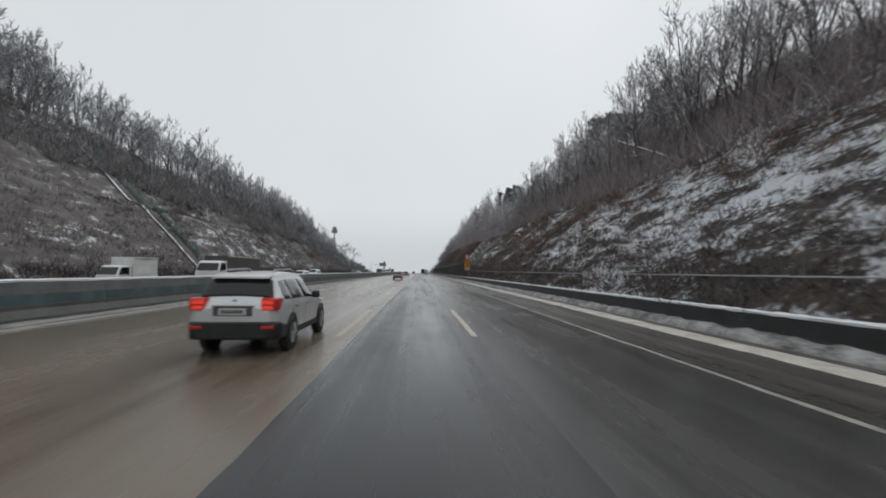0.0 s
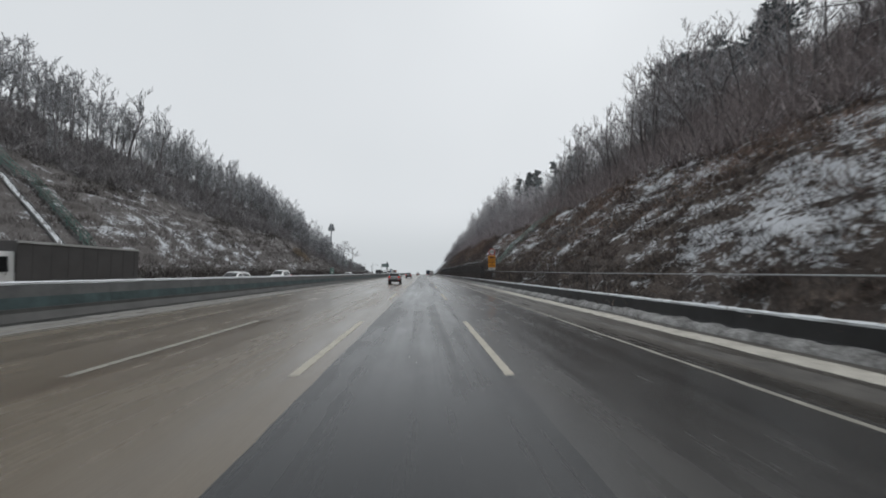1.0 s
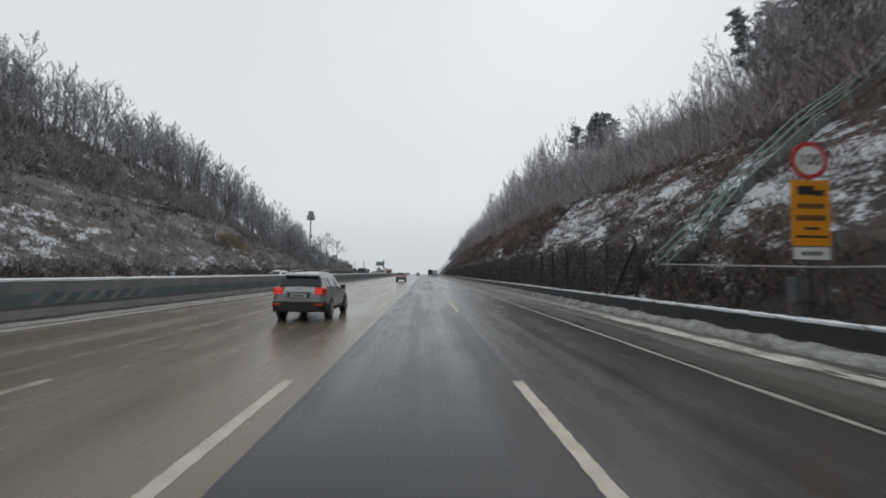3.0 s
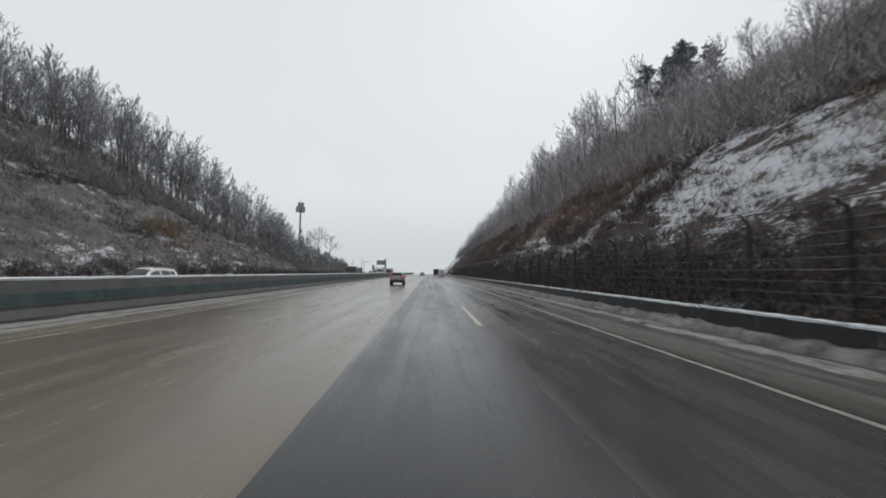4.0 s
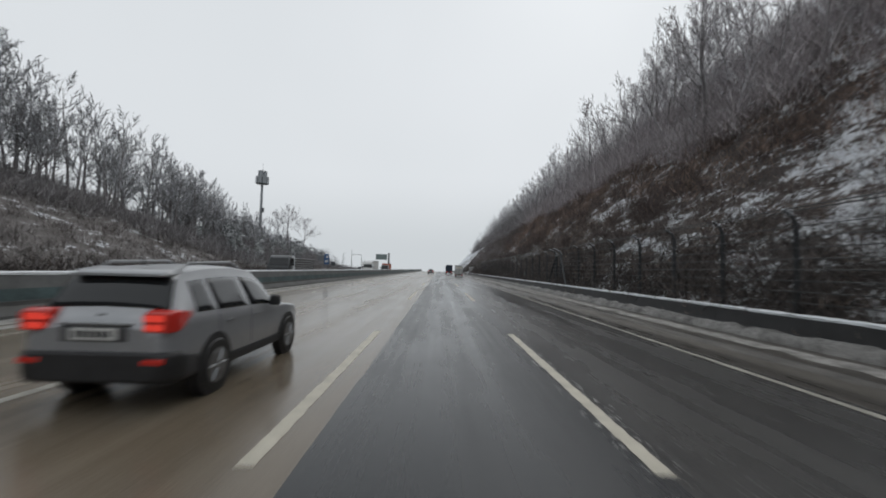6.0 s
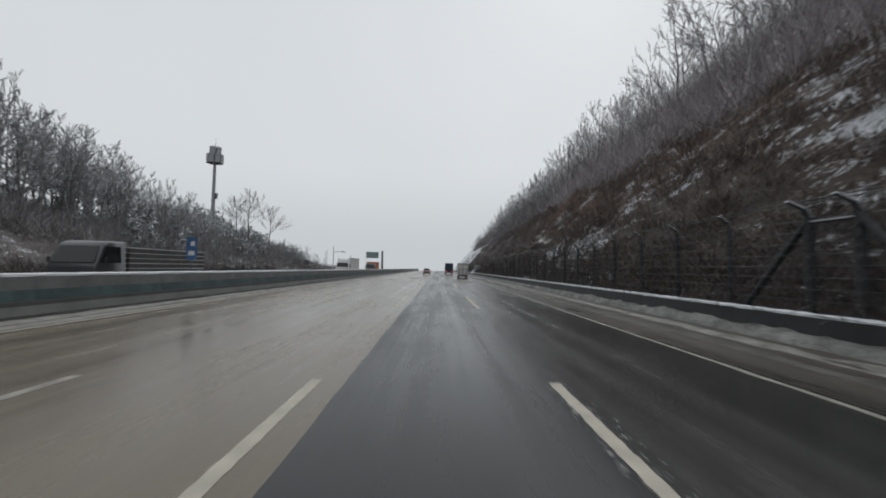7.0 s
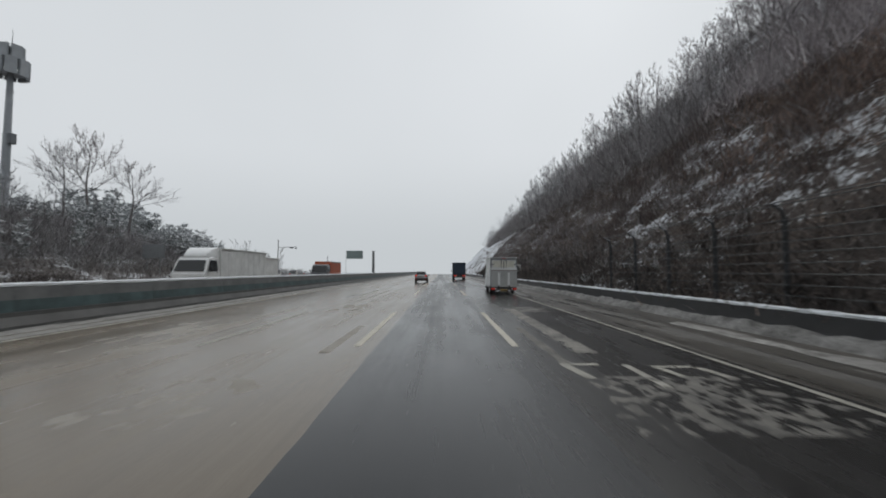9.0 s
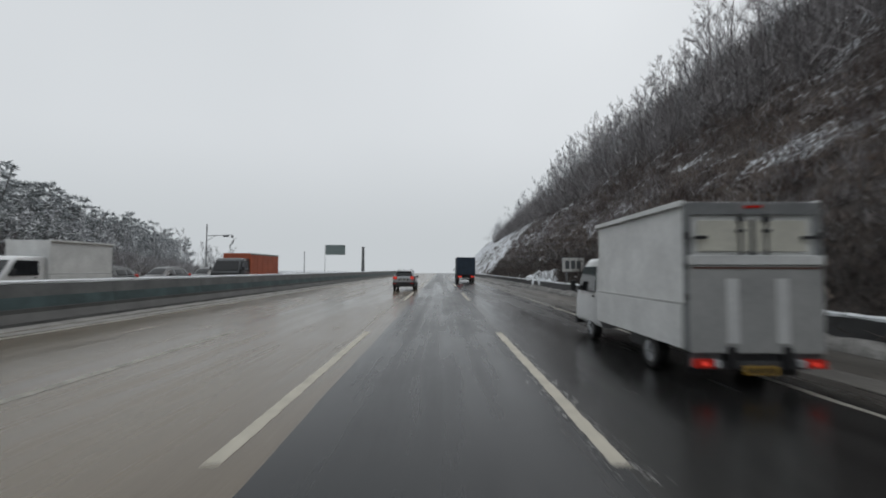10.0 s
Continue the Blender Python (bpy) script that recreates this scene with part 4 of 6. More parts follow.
for _ in range(4600):
    y = rnd.uniform(20, 300)
    g4.append((table(y, LEFT_WOODS) + 5.5 - abs(rnd.gauss(0, 8.0)), y, rnd.uniform(0.5, 1.4)))
clumps("bare_shrubs", g4, 22, 2.3, 0.042, 0.6, M_BUSH_GREY, "leafless grey shrubs on the ridge", 4, 0.85)
g7 = []
for _ in range(60):
    cx, cy = rnd.uniform(-56, -38), rnd.uniform(30, 215)
    g7 += [(cx + rnd.gauss(0, 1.2), cy + rnd.gauss(0, 2.6), rnd.uniform(0.5, 1.1)) for _ in range(26)]
clumps("dark_scrub", g7, 14, 1.2, 0.04, 0.5, M_SCRUB, "dark patches of scrub on the far cutting", 15, 0.9)
g5 = [(rnd.uniform(-62, -35), rnd.uniform(225, 345), rnd.uniform(0.6, 1.5)) for _ in range(3600)]
clumps("bare_shrubs", g5, 20, 1.5, 0.034, 0.6, M_BUSH_RIME, "leafless shrubs and saplings beyond the knoll", 12, 0.9)
bushes = [(rnd.uniform(-56, -36.5), rnd.uniform(222, 300), rnd.uniform(0.28, 0.5)) for _ in range(90)]
BUSH = [bare_tree(s, h, limbs=9, wide=1.8, low=0.05, twig=M_PALE_BARK, bark=M_PALE_BARK, r0=0.08, fat=3.2, sprays=4) for s, h in ((51, 7.5), (52, 8.5), (53, 7))]
joined_woods("thicket", BUSH, bushes, "rimed bushes covering the knoll", 20)

EVERGREEN = [pine_tree(s, 5.5, 16, 6, 5, 0.14, 0.03, M_PINE_RIME_HAZE) for s in (81, 82, 83)]
round_spots = [(rnd.uniform(-57, -37), rnd.uniform(224, 302), rnd.uniform(0.4, 0.8)) for _ in range(130)]
joined_woods("evergreen_shrubs", EVERGREEN, round_spots, "rounded rime-grey evergreen shrubs on the knoll", 85)

g6 = [(-38.6 + rnd.gauss(0, 1.0), 161 + rnd.gauss(0, 2.2), rnd.uniform(0.7, 1.2)) for _ in range(260)]
clumps("straw_grass", g6, 16, 0.7, 0.04, 0.4, brush("straw", (0.19, 0.15, 0.11), (0.28, 0.22, 0.16), (0.38, 0.30, 0.22)), "patch of straw-coloured grass on the far cutting", 14)

# a glowing sheet with a fading top stands in for valley haze
vs, fs = [], []
for i in range(41):
    g = radians(35 + 110 * i / 40)
    x, y = 620 * math.cos(g), 560 * math.sin(g) - 110
    vs += [(x, y, -1.0), (x, y, 12.0), (x, y, 45.0), (x, y, 80.0)]
for i in range(40):
    for k in range(3):
        fs.append((4 * i + k, 4 * i + 4 + k, 4 * i + 5 + k, 4 * i + 1 + k))
M_FAR, fn, fl, fsd = shader("glowing_haze_sheet")
fsd.inputs["Base Color"].default_value = (0.0, 0.0, 0.0, 1)
fsd.inputs["Roughness"].default_value = 1.0
fsd.inputs["Specular IOR Level"].default_value = 0.0
fsd.inputs["Emission Color"].default_value = (0.56, 0.595, 0.62, 1)
fsd.inputs["Emission Strength"].default_value = 1.0
geo = fn.new("ShaderNodeNewGeometry")
sep = fn.new("ShaderNodeSeparateXYZ")
fl.new(geo.outputs["Position"], sep.inputs[0])
thin = fn.new("ShaderNodeMapRange")
thin.interpolation_type = "SMOOTHSTEP"
thin.inputs["From Min"].default_value = 8.0
thin.inputs["From Max"].default_value = 70.0
thin.inputs["To Min"].default_value = 1.0
thin.inputs["To Max"].default_value = 0.0
fl.new(sep.outputs[2], thin.inputs["Value"])
fl.new(thin.outputs[0], fsd.inputs["Alpha"])
tagged(mesh_ob("backdrop", vs, fs, M_FAR, smooth=True), "pale glowing haze sheet across the end of the valley", "cloud", kind="structure")

# ---- roadside things ----
M_YELLOW = plain("amber_sign_face", (0.72, 0.28, 0.012), 0.45, vary=0.15, scale=2)
M_WHITE = plain("white_sign_face", (0.70, 0.70, 0.68), 0.5, vary=0.2, scale=3)
M_RED = plain("red_sign_ring", (0.50, 0.035, 0.035), 0.45, vary=0.2)
M_INK = plain("black_print", (0.02, 0.02, 0.022), 0.5)
M_SIGN_BACK = plain("grey_sign_back", (0.14, 0.15, 0.16), 0.5, 0.4)
M_BLUE = plain("blue_sign_face", (0.05, 0.13, 0.30), 0.5, vary=0.3)
M_ROPE = plain("snowy_wire_rope", (0.42, 0.44, 0.46), 0.6, 0.1)
M_WIRE = plain("dull_fence_wire", (0.07, 0.075, 0.08), 0.5, 0.4)
M_SNOWY_STEEL = frosted("snowy_steel", (0.06, 0.062, 0.066), lo=0.15, hi=0.4, top=0.95)
M_BOARD_GREY = plain("weathered_sign_back", (0.22, 0.23, 0.24), 0.5, 0.2)
M_MAST = plain("grey_painted_mast", (0.30, 0.32, 0.34), 0.55, vary=0.25, scale=0.8)


def wire_fence():
    """Slope fence: steel posts with bent tops, wire strands, raking braces at ends and gate."""
    f = tagged(empty("wire_fence"), "dark steel wire fence with bent post tops below the slope", "fence")
    gy = lambda y: height(9.75, y)
    bm = bmesh.new()
    box(bm, -0.055, 0.055, -0.05, 0.05, 0, 2.62, 0.008)
    tube(bm, (0, 0, 2.58), (-0.10, 0, 2.84), 0.055, 0.05, 8)
    tube(bm, (-0.10, 0, 2.82), (-0.36, 0, 3.02), 0.05, 0.04, 8)
    for k in range(9):
        box(bm, -0.085, -0.05, -0.03, 0.03, 0.35 + k * 0.27, 0.43 + k * 0.27)
    first = part("post", bm, M_SNOWY_STEEL, f)
    ys_ = [91.2 + 3.1 * k for k in range(29)] + [182.45, 183.8] + [186.9 + 3.1 * k for k in range(20)]
    for i, y in enumerate(ys_):
        o = first if i == 0 else new("post", first.data)
        o.parent = f
        o.location = (9.75, y, 0.62)
        if 182 < y < 184:
            o.scale = (1.7, 1.7, 1.0)
    for k in range(8):
        bm = bmesh.new()
        z = 1.05 + k * 0.30
        tube(bm, (9.67, 91.2, z), (9.67, ys_[-1], z), 0.014, sides=5)
        part("wire", bm, M_WIRE, f)
    for x, z in ((9.48, 3.56), (9.40, 3.63)):
        bm = bmesh.new()
        tube(bm, (x, 91.2, z), (x, ys_[-1], z), 0.016, sides=5)
        part("wire", bm, M_WIRE, f)
    for (a, b) in (((9.75, 91.3, 3.1), (9.75, 93.5, 0.7)), ((9.70, 182.4, 3.15), (9.45, 180.0, 0.75)), ((9.75, 183.9, 3.1), (9.75, 186.2, 0.7))):
        bm = bmesh.new()
        tube(bm, a, b, 0.085, sides=10)
        part("brace", bm, M_POST, f, "dark raking steel brace")
    bm = bmesh.new()
    tube(bm, (9.72, 182.4, 3.1), (9.72, 183.85, 3.1), 0.05, sides=8)
    part("gate_rail", bm, M_SNOWY_STEEL, f)
    bm = bm_box(9.60, 9.72, 196.3, 196.65, 1.25, 1.6, bevel=0.01)
    part("plate", bm, M_SIGN_BACK, f, "small grey plate")
    return f


wire_fence()

rope = tagged(empty("rope_fence"), "single snowy wire rope on thin steel posts", "fence")
pts_ = [(9.62, -45, 1.64), (9.62, 0, 1.67), (9.62, 24, 1.70), (9.62, 48, 1.76), (9.62, 70, 1.90), (9.62, 82, 1.98), (9.9, 89.6, 2.20)]
for a, b in zip(pts_, pts_[1:]):
    bm = bmesh.new()
    tube(bm, a, b, 0.020, sides=6)
    part("rope", bm, M_ROPE, rope)
for x, y, z in pts_[1:]:
    bm = bmesh.new()
    tube(bm, (x, y, height(x, y) - 0.2), (x, y, z + 0.05), 0.028, sides=6)
    part("post", bm, M_POST, rope)


def lettering(words, size, material, name, parent, m):
    cu = bpy.data.curves.new(name, "FONT")
    cu.body, cu.size, cu.align_x, cu.align_y, cu.extrude = words, size, "CENTER", "CENTER", 0.003
    tmp = bpy.data.objects.new(name, cu)
    me = bpy.data.meshes.new_from_object(tmp)
    bpy.data.objects.remove(tmp)
    me.materials.append(material)
    o = new(name, me)
    o.parent = parent
    o.matrix_local = m
    return o


def speed_sign(x, y):
    s = tagged(empty("speed_sign", (x, y, height(x, y) - 0.05)), "round speed limit sign above amber camera warning board", "road sign")
    z0 = height(x, y) - 0.05
    bm = bmesh.new()
    tube(bm, (0, 0.06, 0), (0, 0.06, 4.95 - z0), 0.045, sides=12)
    part("pole", bm, M_POST, s)
    zc = 4.62 - z0
    bm = bmesh.new()
    tube(bm, (0, -0.012, zc), (0, 0.012, zc), 0.47, sides=40)
    disc = part("disc", bm, M_RED, s, "red-ringed round speed disc")
    bm = bmesh.new()
    tube(bm, (0, -0.018, zc), (0, -0.012, zc), 0.355, sides=40)
    part("face", bm, M_WHITE, disc, "white face")
    lettering("100", 0.40, M_INK, "number", disc, pose(0, -0.022, zc, 90, 0, 0))
    b = part("board", bm_box(-0.49, 0.49, -0.012, 0.012, 2.50 - z0, 4.13 - z0, bevel=0.004), M_YELLOW, s, "amber warning board")
    def bar(x0, x1, za, zb):
        part("print_bar", bm_box(x0, x1, -0.017, -0.012, za - z0, zb - z0), M_INK, b)
    bar(-0.33, 0.10, 3.76, 3.98)
    bar(0.10, 0.36, 3.74, 3.88)
    for i in range(5):
        bar(-0.33 + i * 0.14, -0.33 + i * 0.14 + 0.10, 3.42, 3.55)
    for i in range(6):
        bar(-0.38 + i * 0.13, -0.38 + i * 0.13 + 0.095, 3.12, 3.26)
    bar(-0.18, 0.2, 2.90, 2.96)
    bar(-0.40, 0.40, 2.70, 2.76)
    w = part("distance_plate", bm_box(-0.45, 0.45, -0.012, 0.012, 2.17 - z0, 2.47 - z0, bevel=0.004), M_WHITE, s, "white supplementary plate")
    for i in range(4):
        part("print_bar", bm_box(-0.26 + i * 0.14, -0.26 + i * 0.14 + 0.09, -0.017, -0.012, 2.27 - z0, 2.37 - z0), M_INK, w)
    for z in (2.4, 3.9):
        part("clamp", bm_box(-0.09, 0.09, 0.012, 0.12, z - z0, z + 0.06 - z0), M_STEEL, s)
    return s


speed_sign(9.72, 82.45)
cab = tagged(empty("roadside_cabinet", (10.1, 83.2, height(10.1, 83.2) - 0.1)), "small grey steel cabinet on the slope foot", "cabinet")
part("body", bm_box(-0.28, 0.28, -0.15, 0.15, 0.35, 1.0, bevel=0.02), M_SIGN_BACK, cab)
part("leg", bm_box(-0.06, 0.06, -0.06, 0.06, -0.2, 0.35), M_STEEL, cab)
part("door", bm_box(-0.24, 0.24, -0.162, -0.15, 0.40, 0.95, bevel=0.004), M_STEEL, cab)


def slope_stairs(name, x0, x1, y, toward, wide, label, rail_material):
    """Concrete steps straight up a cutting, with a railing on both sides."""
    s = tagged(empty(name), label, "stairs")
    n = int(abs(x1 - x0) / 0.42)
    step = bm_box(-0.24, 0.24, -wide / 2, wide / 2, -0.32, 0.0, bevel=0.012)
    first = part("step", step, M_CONCRETE, s)
    line = []
    for i in range(n):
        x = x0 + (x1 - x0) * i / n
        yy = y + toward * i / n
        z = height(x, yy) + 0.22
        o = first if i == 0 else new("step", first.data)
        o.parent = s
        o.location = (x, yy, z)
        line.append((x, yy, z))
    for side in (-1, 1):
        for i in range(0, n - 4, 4):
            a, b = line[i], line[i + 4]
            k = side * (wide / 2 - 0.04)
            bm = bmesh.new()
            for h in (0.95, 0.5):
                tube(bm, (a[0], a[1] + k, a[2] + h), (b[0], b[1] + k, b[2] + h), 0.035, sides=6)
            tube(bm, (a[0], a[1] + k, a[2] - 0.1), (a[0], a[1] + k, a[2] + 0.97), 0.032, sides=6)
            part("railing", bm, rail_material, s, "pale green tube railing")
    return s


slope_stairs("slope_stairs", 10.8, 24.5, 91.0, 0.0, 0.95, "concrete slope stairs with pale green railings", plain("pale_green_rail", (0.27, 0.385, 0.345), 0.5, vary=0.3))
slope_stairs("slope_stairs", -34.5, -56, 71.5, 3.5, 1.1, "steep stairs up the cutting with dark green railings", M_GREEN)


def drain(x0, x1, y, toward):
    """An open concrete chute down the cutting, snow lying in it."""
    d = tagged(empty("drain_chute"), "snow-filled concrete drainage chute down the cutting", "drain")
    n = 24
    for i in range(n):
        xa, xb = x0 + (x1 - x0) * i / n, x0 + (x1 - x0) * (i + 1) / n
        ya, yb = y + toward * i / n, y + toward * (i + 1) / n
        za, zb = height(xa, ya), height(xb, yb)
        for nm, k0, k1, up, low, mat in (("side_wall", -0.55, -0.40, 0.32, -0.3, M_CONCRETE), ("side_wall", 0.40, 0.55, 0.32, -0.3, M_CONCRETE), ("snow_bed", -0.40, 0.40, 0.20, -0.2, M_SNOW)):
            vs = [(xa, ya + k0, za + low), (xa, ya + k1, za + low), (xa, ya + k1, za + up), (xa, ya + k0, za + up),
                  (xb, yb + k0, zb + low), (xb, yb + k1, zb + low), (xb, yb + k1, zb + up), (xb, yb + k0, zb + up)]
            fs = [(0, 1, 2, 3), (7, 6, 5, 4), (0, 4, 5, 1), (1, 5, 6, 2), (2, 6, 7, 3), (3, 7, 4, 0)]
            mesh_ob(nm, vs, fs, mat, d)
    return d


drain(-33.5, -55, 68.3, 3.0)


def antenna_mast(x, y):
    z0 = height(x, y) - 0.5
    a = tagged(empty("antenna_mast", (x, y, z0)), "grey telecom mast with two tiers of antenna panels", "mast")
    top = 29.0 - z0
    bm = bmesh.new()
    for i in range(4):
        tube(bm, (0, 0, top * i / 4), (0, 0, top * (i + 1) / 4), 0.50 - 0.06 * i, 0.46 - 0.06 * i, 16)
        tube(bm, (0, 0, top * (i + 1) / 4 - 0.08), (0, 0, top * (i + 1) / 4), 0.52 - 0.06 * i, sides=16)
    part("pole", bm, M_MAST, a)
    for zc, r, h, n in ((26.4 - z0, 1.60, 2.1, 8), (28.35 - z0, 1.0, 1.7, 5)):
        bm = bmesh.new()
        tube(bm, (0, 0, zc - h * 0.32), (0, 0, zc - h * 0.26), r * 0.9, sides=20)
        tube(bm, (0, 0, zc + h * 0.26), (0, 0, zc + h * 0.30), r * 0.9, sides=20)
        part("platform", bm, M_STEEL, a)
        bm = bmesh.new()
        box(bm, -0.56, 0.56, -0.16, 0.16, -h / 2, h / 2, 0.05)
        for kz in (-0.3, 0.3):
            box(bm, -0.06, 0.06, 0.14, 0.3, kz * h - 0.05, kz * h + 0.05)
        first = part("panel", bm, M_MAST, a, "flat grey antenna panel")
        for i in range(n):
            o = first if i == 0 else new("panel", first.data)
            o.parent = a
            g = 360 * i / n
            o.matrix_local = pose(r * math.sin(radians(g)), -r * math.cos(radians(g)), zc, 0, 0, g)
    bm = bmesh.new()
    tube(bm, (0, 0, top), (0, 0, top + 2.4), 0.05, 0.02, 6)
    part("rod", bm, M_STEEL, a)
    part("junction_box", bm_box(0.3, 0.85, -0.35, 0.35, 17.0 - z0, 18.3 - z0, bevel=0.05), M_SIGN_BACK, a)
    part("footing", bm_box(-1.0, 1.0, -1.0, 1.0, -0.6, 0.6, bevel=0.05), M_CONCRETE, a)
    return a


antenna_mast(-52.8, 273.1)


def post_sign(name, x, y, z0, z1, w, face, label, legs=1, mat=M_STEEL, off=0.0):
    g = height(x, y) if x < -32 else -0.05
    s = tagged(empty(name, (x, y, g)), label, "road sign")
    b = part("board", bm_box(off - w / 2, off + w / 2, -0.03, 0.03, z0 - g, z1 - g, bevel=0.01), face, s)
    part("frame", bm_box(off - w / 2 - 0.03, off + w / 2 + 0.03, 0.03, 0.07, z0 - g - 0.03, z1 - g + 0.03), mat, s)
    for i in range(legs):
        k = 0 if legs == 1 else (-w * 0.3 + i * w * 0.6)
        bm = bmesh.new()
        tube(bm, (k, 0.10, -0.2), (k, 0.10, z1 - g), 0.07, sides=10)
        part("pole", bm, mat, s)
    return s, b, g


s1, b1, g1_ = post_sign("sign_board", -34.3, 272.8, 3.2, 4.8, 2.6, M_BOARD_GREY, "dark grey sign board beside the knoll", 2)
post_sign("sign_board", -33.2, 281.7, 2.0, 3.1, 1.25, M_SIGN_BACK, "small dark sign board on a post", 1)
def median_sign(name, y, w, z0, z1, face, label):
    s = tagged(empty(name, (-12.5, y, 1.22)), label, "road sign")
    b = part("board", bm_box(-w / 2, w / 2, -0.02, 0.0, z0 - 1.22, z1 - 1.22, bevel=0.006), face, s)
    bm = bmesh.new()
    tube(bm, (0, 0.03, 0), (0, 0.03, z1 - 1.22), 0.03, sides=8)
    part("pole", bm, M_STEEL, s)
    for f0, f1, x0, x1 in ((0.62, 0.82, -0.1, 0.3), (0.2, 0.4, -0.3, 0.3)):
        part("print_bar", bm_box(x0 * w, x1 * w, -0.025, -0.02, z0 - 1.22 + f0 * (z1 - z0), z0 - 1.22 + f1 * (z1 - z0)), M_WHITE, b)
    return s


median_sign("blue_sign", 194.6, 0.52, 1.9, 3.05, M_BLUE, "small blue sign standing on the median barrier")
median_sign("green_sign", 85.2, 0.5, 1.45, 2.25, M_GREEN, "small green plate standing on the median barrier")
s3, b3, g3_ = post_sign("direction_sign", -33.3, 372.0, 5.9, 8.7, 5.6, plain("dull_green_sign", (0.20, 0.25, 0.25), 0.6), "far overhanging grey-green direction sign", 1, off=3.0)


def street_lamp(x, y):
    g = height(x, y)
    s = tagged(empty("street_lamp", (x, y, g)), "tall steel lamp post with one side arm", "lamp post")
    bm = bmesh.new()
    tube(bm, (0, 0, -0.2), (0, 0, 8.0 - g), 0.11, 0.08, 10)
    part("pole", bm, M_STEEL, s)
    bm = bmesh.new()
    tube(bm, (0, 0, 6.35 - g), (3.7, 0, 6.5 - g), 0.05, 0.04, 8)
    tube(bm, (0, 0, 5.6 - g), (1.3, 0, 6.4 - g), 0.03, 0.03, 6)
    part("arm", bm, M_STEEL, s)
    part("lamp_head", bm_box(2.4, 3.1, -0.15, 0.15, 6.2 - g, 6.45 - g, bevel=0.04), M_SIGN_BACK, s)
    part("camera_box", bm_box(3.45, 3.75, -0.1, 0.1, 6.1 - g, 6.4 - g, bevel=0.03), M_SIGN_BACK, s)
    return s


street_lamp(-32.9, 308.2)


def plain_pole(x, y, top, r, label, name="lamp_pole"):
    g = height(x, y)
    s = tagged(empty(name, (x, y, g)), label, "pole")
    bm = bmesh.new()
    tube(bm, (0, 0, -0.2), (0, 0, top - g), r, r * 0.75, 12)
    part("shaft", bm, M_BOARD_GREY if r < 0.5 else M_CONCRETE, s)
    bm = bmesh.new()
    tube(bm, (0, 0, top - g - 0.05), (0, 0, top - g + 0.12), r * 1.3, r * 1.1, 12)
    part("cap", bm, M_SIGN_BACK, s)
    return s


plain_pole(-42.7, 383.0, 7.1, 0.14, "slim grey steel pole beyond the lamp post")
plain_pole(-34.5, 440.0, 11.6, 0.75, "stout far grey pillar beside the road", "pillar")

# snow shovelled against the slope foot, and a notice behind it
bm = bmesh.new()
for i in range(9):
    bmesh.ops.create_icosphere(bm, subdivisions=3, radius=1.0, matrix=Matrix.LocRotScale((10.1 + 0.25 * math.sin(i * 2.1), 284.5 + i * 0.9, 0.55 + 0.2 * math.sin(i)), None, (0.8, 1.0, 0.75 + 0.35 * math.sin(i * 1.3))))
for v in bm.verts:
    v.co += v.normal * 0.25 * noise.noise(v.co * 1.4)
tagged(part("snow_heap", bm, M_SNOW), "white heap of shovelled snow at the slope foot", "snow", kind="stuff")
s4, b4, g4_ = post_sign("notice_board", 10.0, 279.0, 1.6, 2.6, 1.6, M_WHITE, "pale notice board behind the barrier", 2)
for i in range(3):
    part("print_bar", bm_box(-0.6 + i * 0.42, -0.6 + i * 0.42 + 0.3, -0.036, -0.03, 1.8 - g4_, 2.4 - g4_), M_SIGN_BACK, b4)

# painted hatching on the median
M_FADED = plain("faded_barrier_paint", (0.19, 0.19, 0.18), 0.6, vary=0.5, scale=4)
for i in range(7):
    y = 86.6 + i * 0.85
    vs = [(-12.235, y, 0.40), (-12.235, y + 0.32, 0.40), (-12.29, y + 1.0, 0.90), (-12.29, y + 0.68, 0.90)]
    vs = [(x + 0.012, yy, z) for x, yy, z in vs] + [(x - 0.02, yy, z) for x, yy, z in vs]
    mesh_ob("hatch_stripe", vs, [(0, 1, 2, 3), (7, 6, 5, 4), (0, 4, 5, 1), (1, 5, 6, 2), (2, 6, 7, 3), (3, 7, 4, 0)], M_FADED, median)

# slush tracked across the outer lane
drift("slush_patches", 2.1, 5.35, 226.0, 228.6, 0.008, M_WASH, "pale slush thrown across the outer lane", 31, bite=1.7, nx=120, step=0.04, long=0.30, lift=0.12, fine=5.0)
drift("slush_patches", 3.15, 4.9, 239.6, 241.8, 0.010, M_WASH, "pale beige slush smeared across the outer lane", 41, bite=1.3, nx=90, step=0.04, long=0.5, lift=0.10, fine=3.4)
drift("slush_tracks", 2.92, 3.46, 230.5, 240.9, 0.012, M_STREAK, "granular slush streak left by tyres on the outer lane", 45, bite=0.9, nx=34, step=0.035, long=0.22, lift=0.05, fine=7.0)
drift("slush_tracks", 2.31, 2.57, 229.5, 234.5, 0.006, M_WASH, "narrow slush streak left by a tyre on the outer lane", 43, bite=0.9, nx=14, step=0.06, long=0.5, fine=6.0)
drift("slush_tracks", -2.5, -2.2, 230.5, 235.0, 0.005, M_FILM, "narrow slush streak left by a tyre on the inner lane", 47, bite=1.0, nx=8, step=0.10, long=1.6, fine=4.0)
drift("slush_patches", -4.9, -3.0, 239.8, 243.2, 0.006, M_FILM, "thin slush film across the inner lane", 49, bite=1.3, nx=40, step=0.08, long=1.6, lift=0.25, fine=2.0)
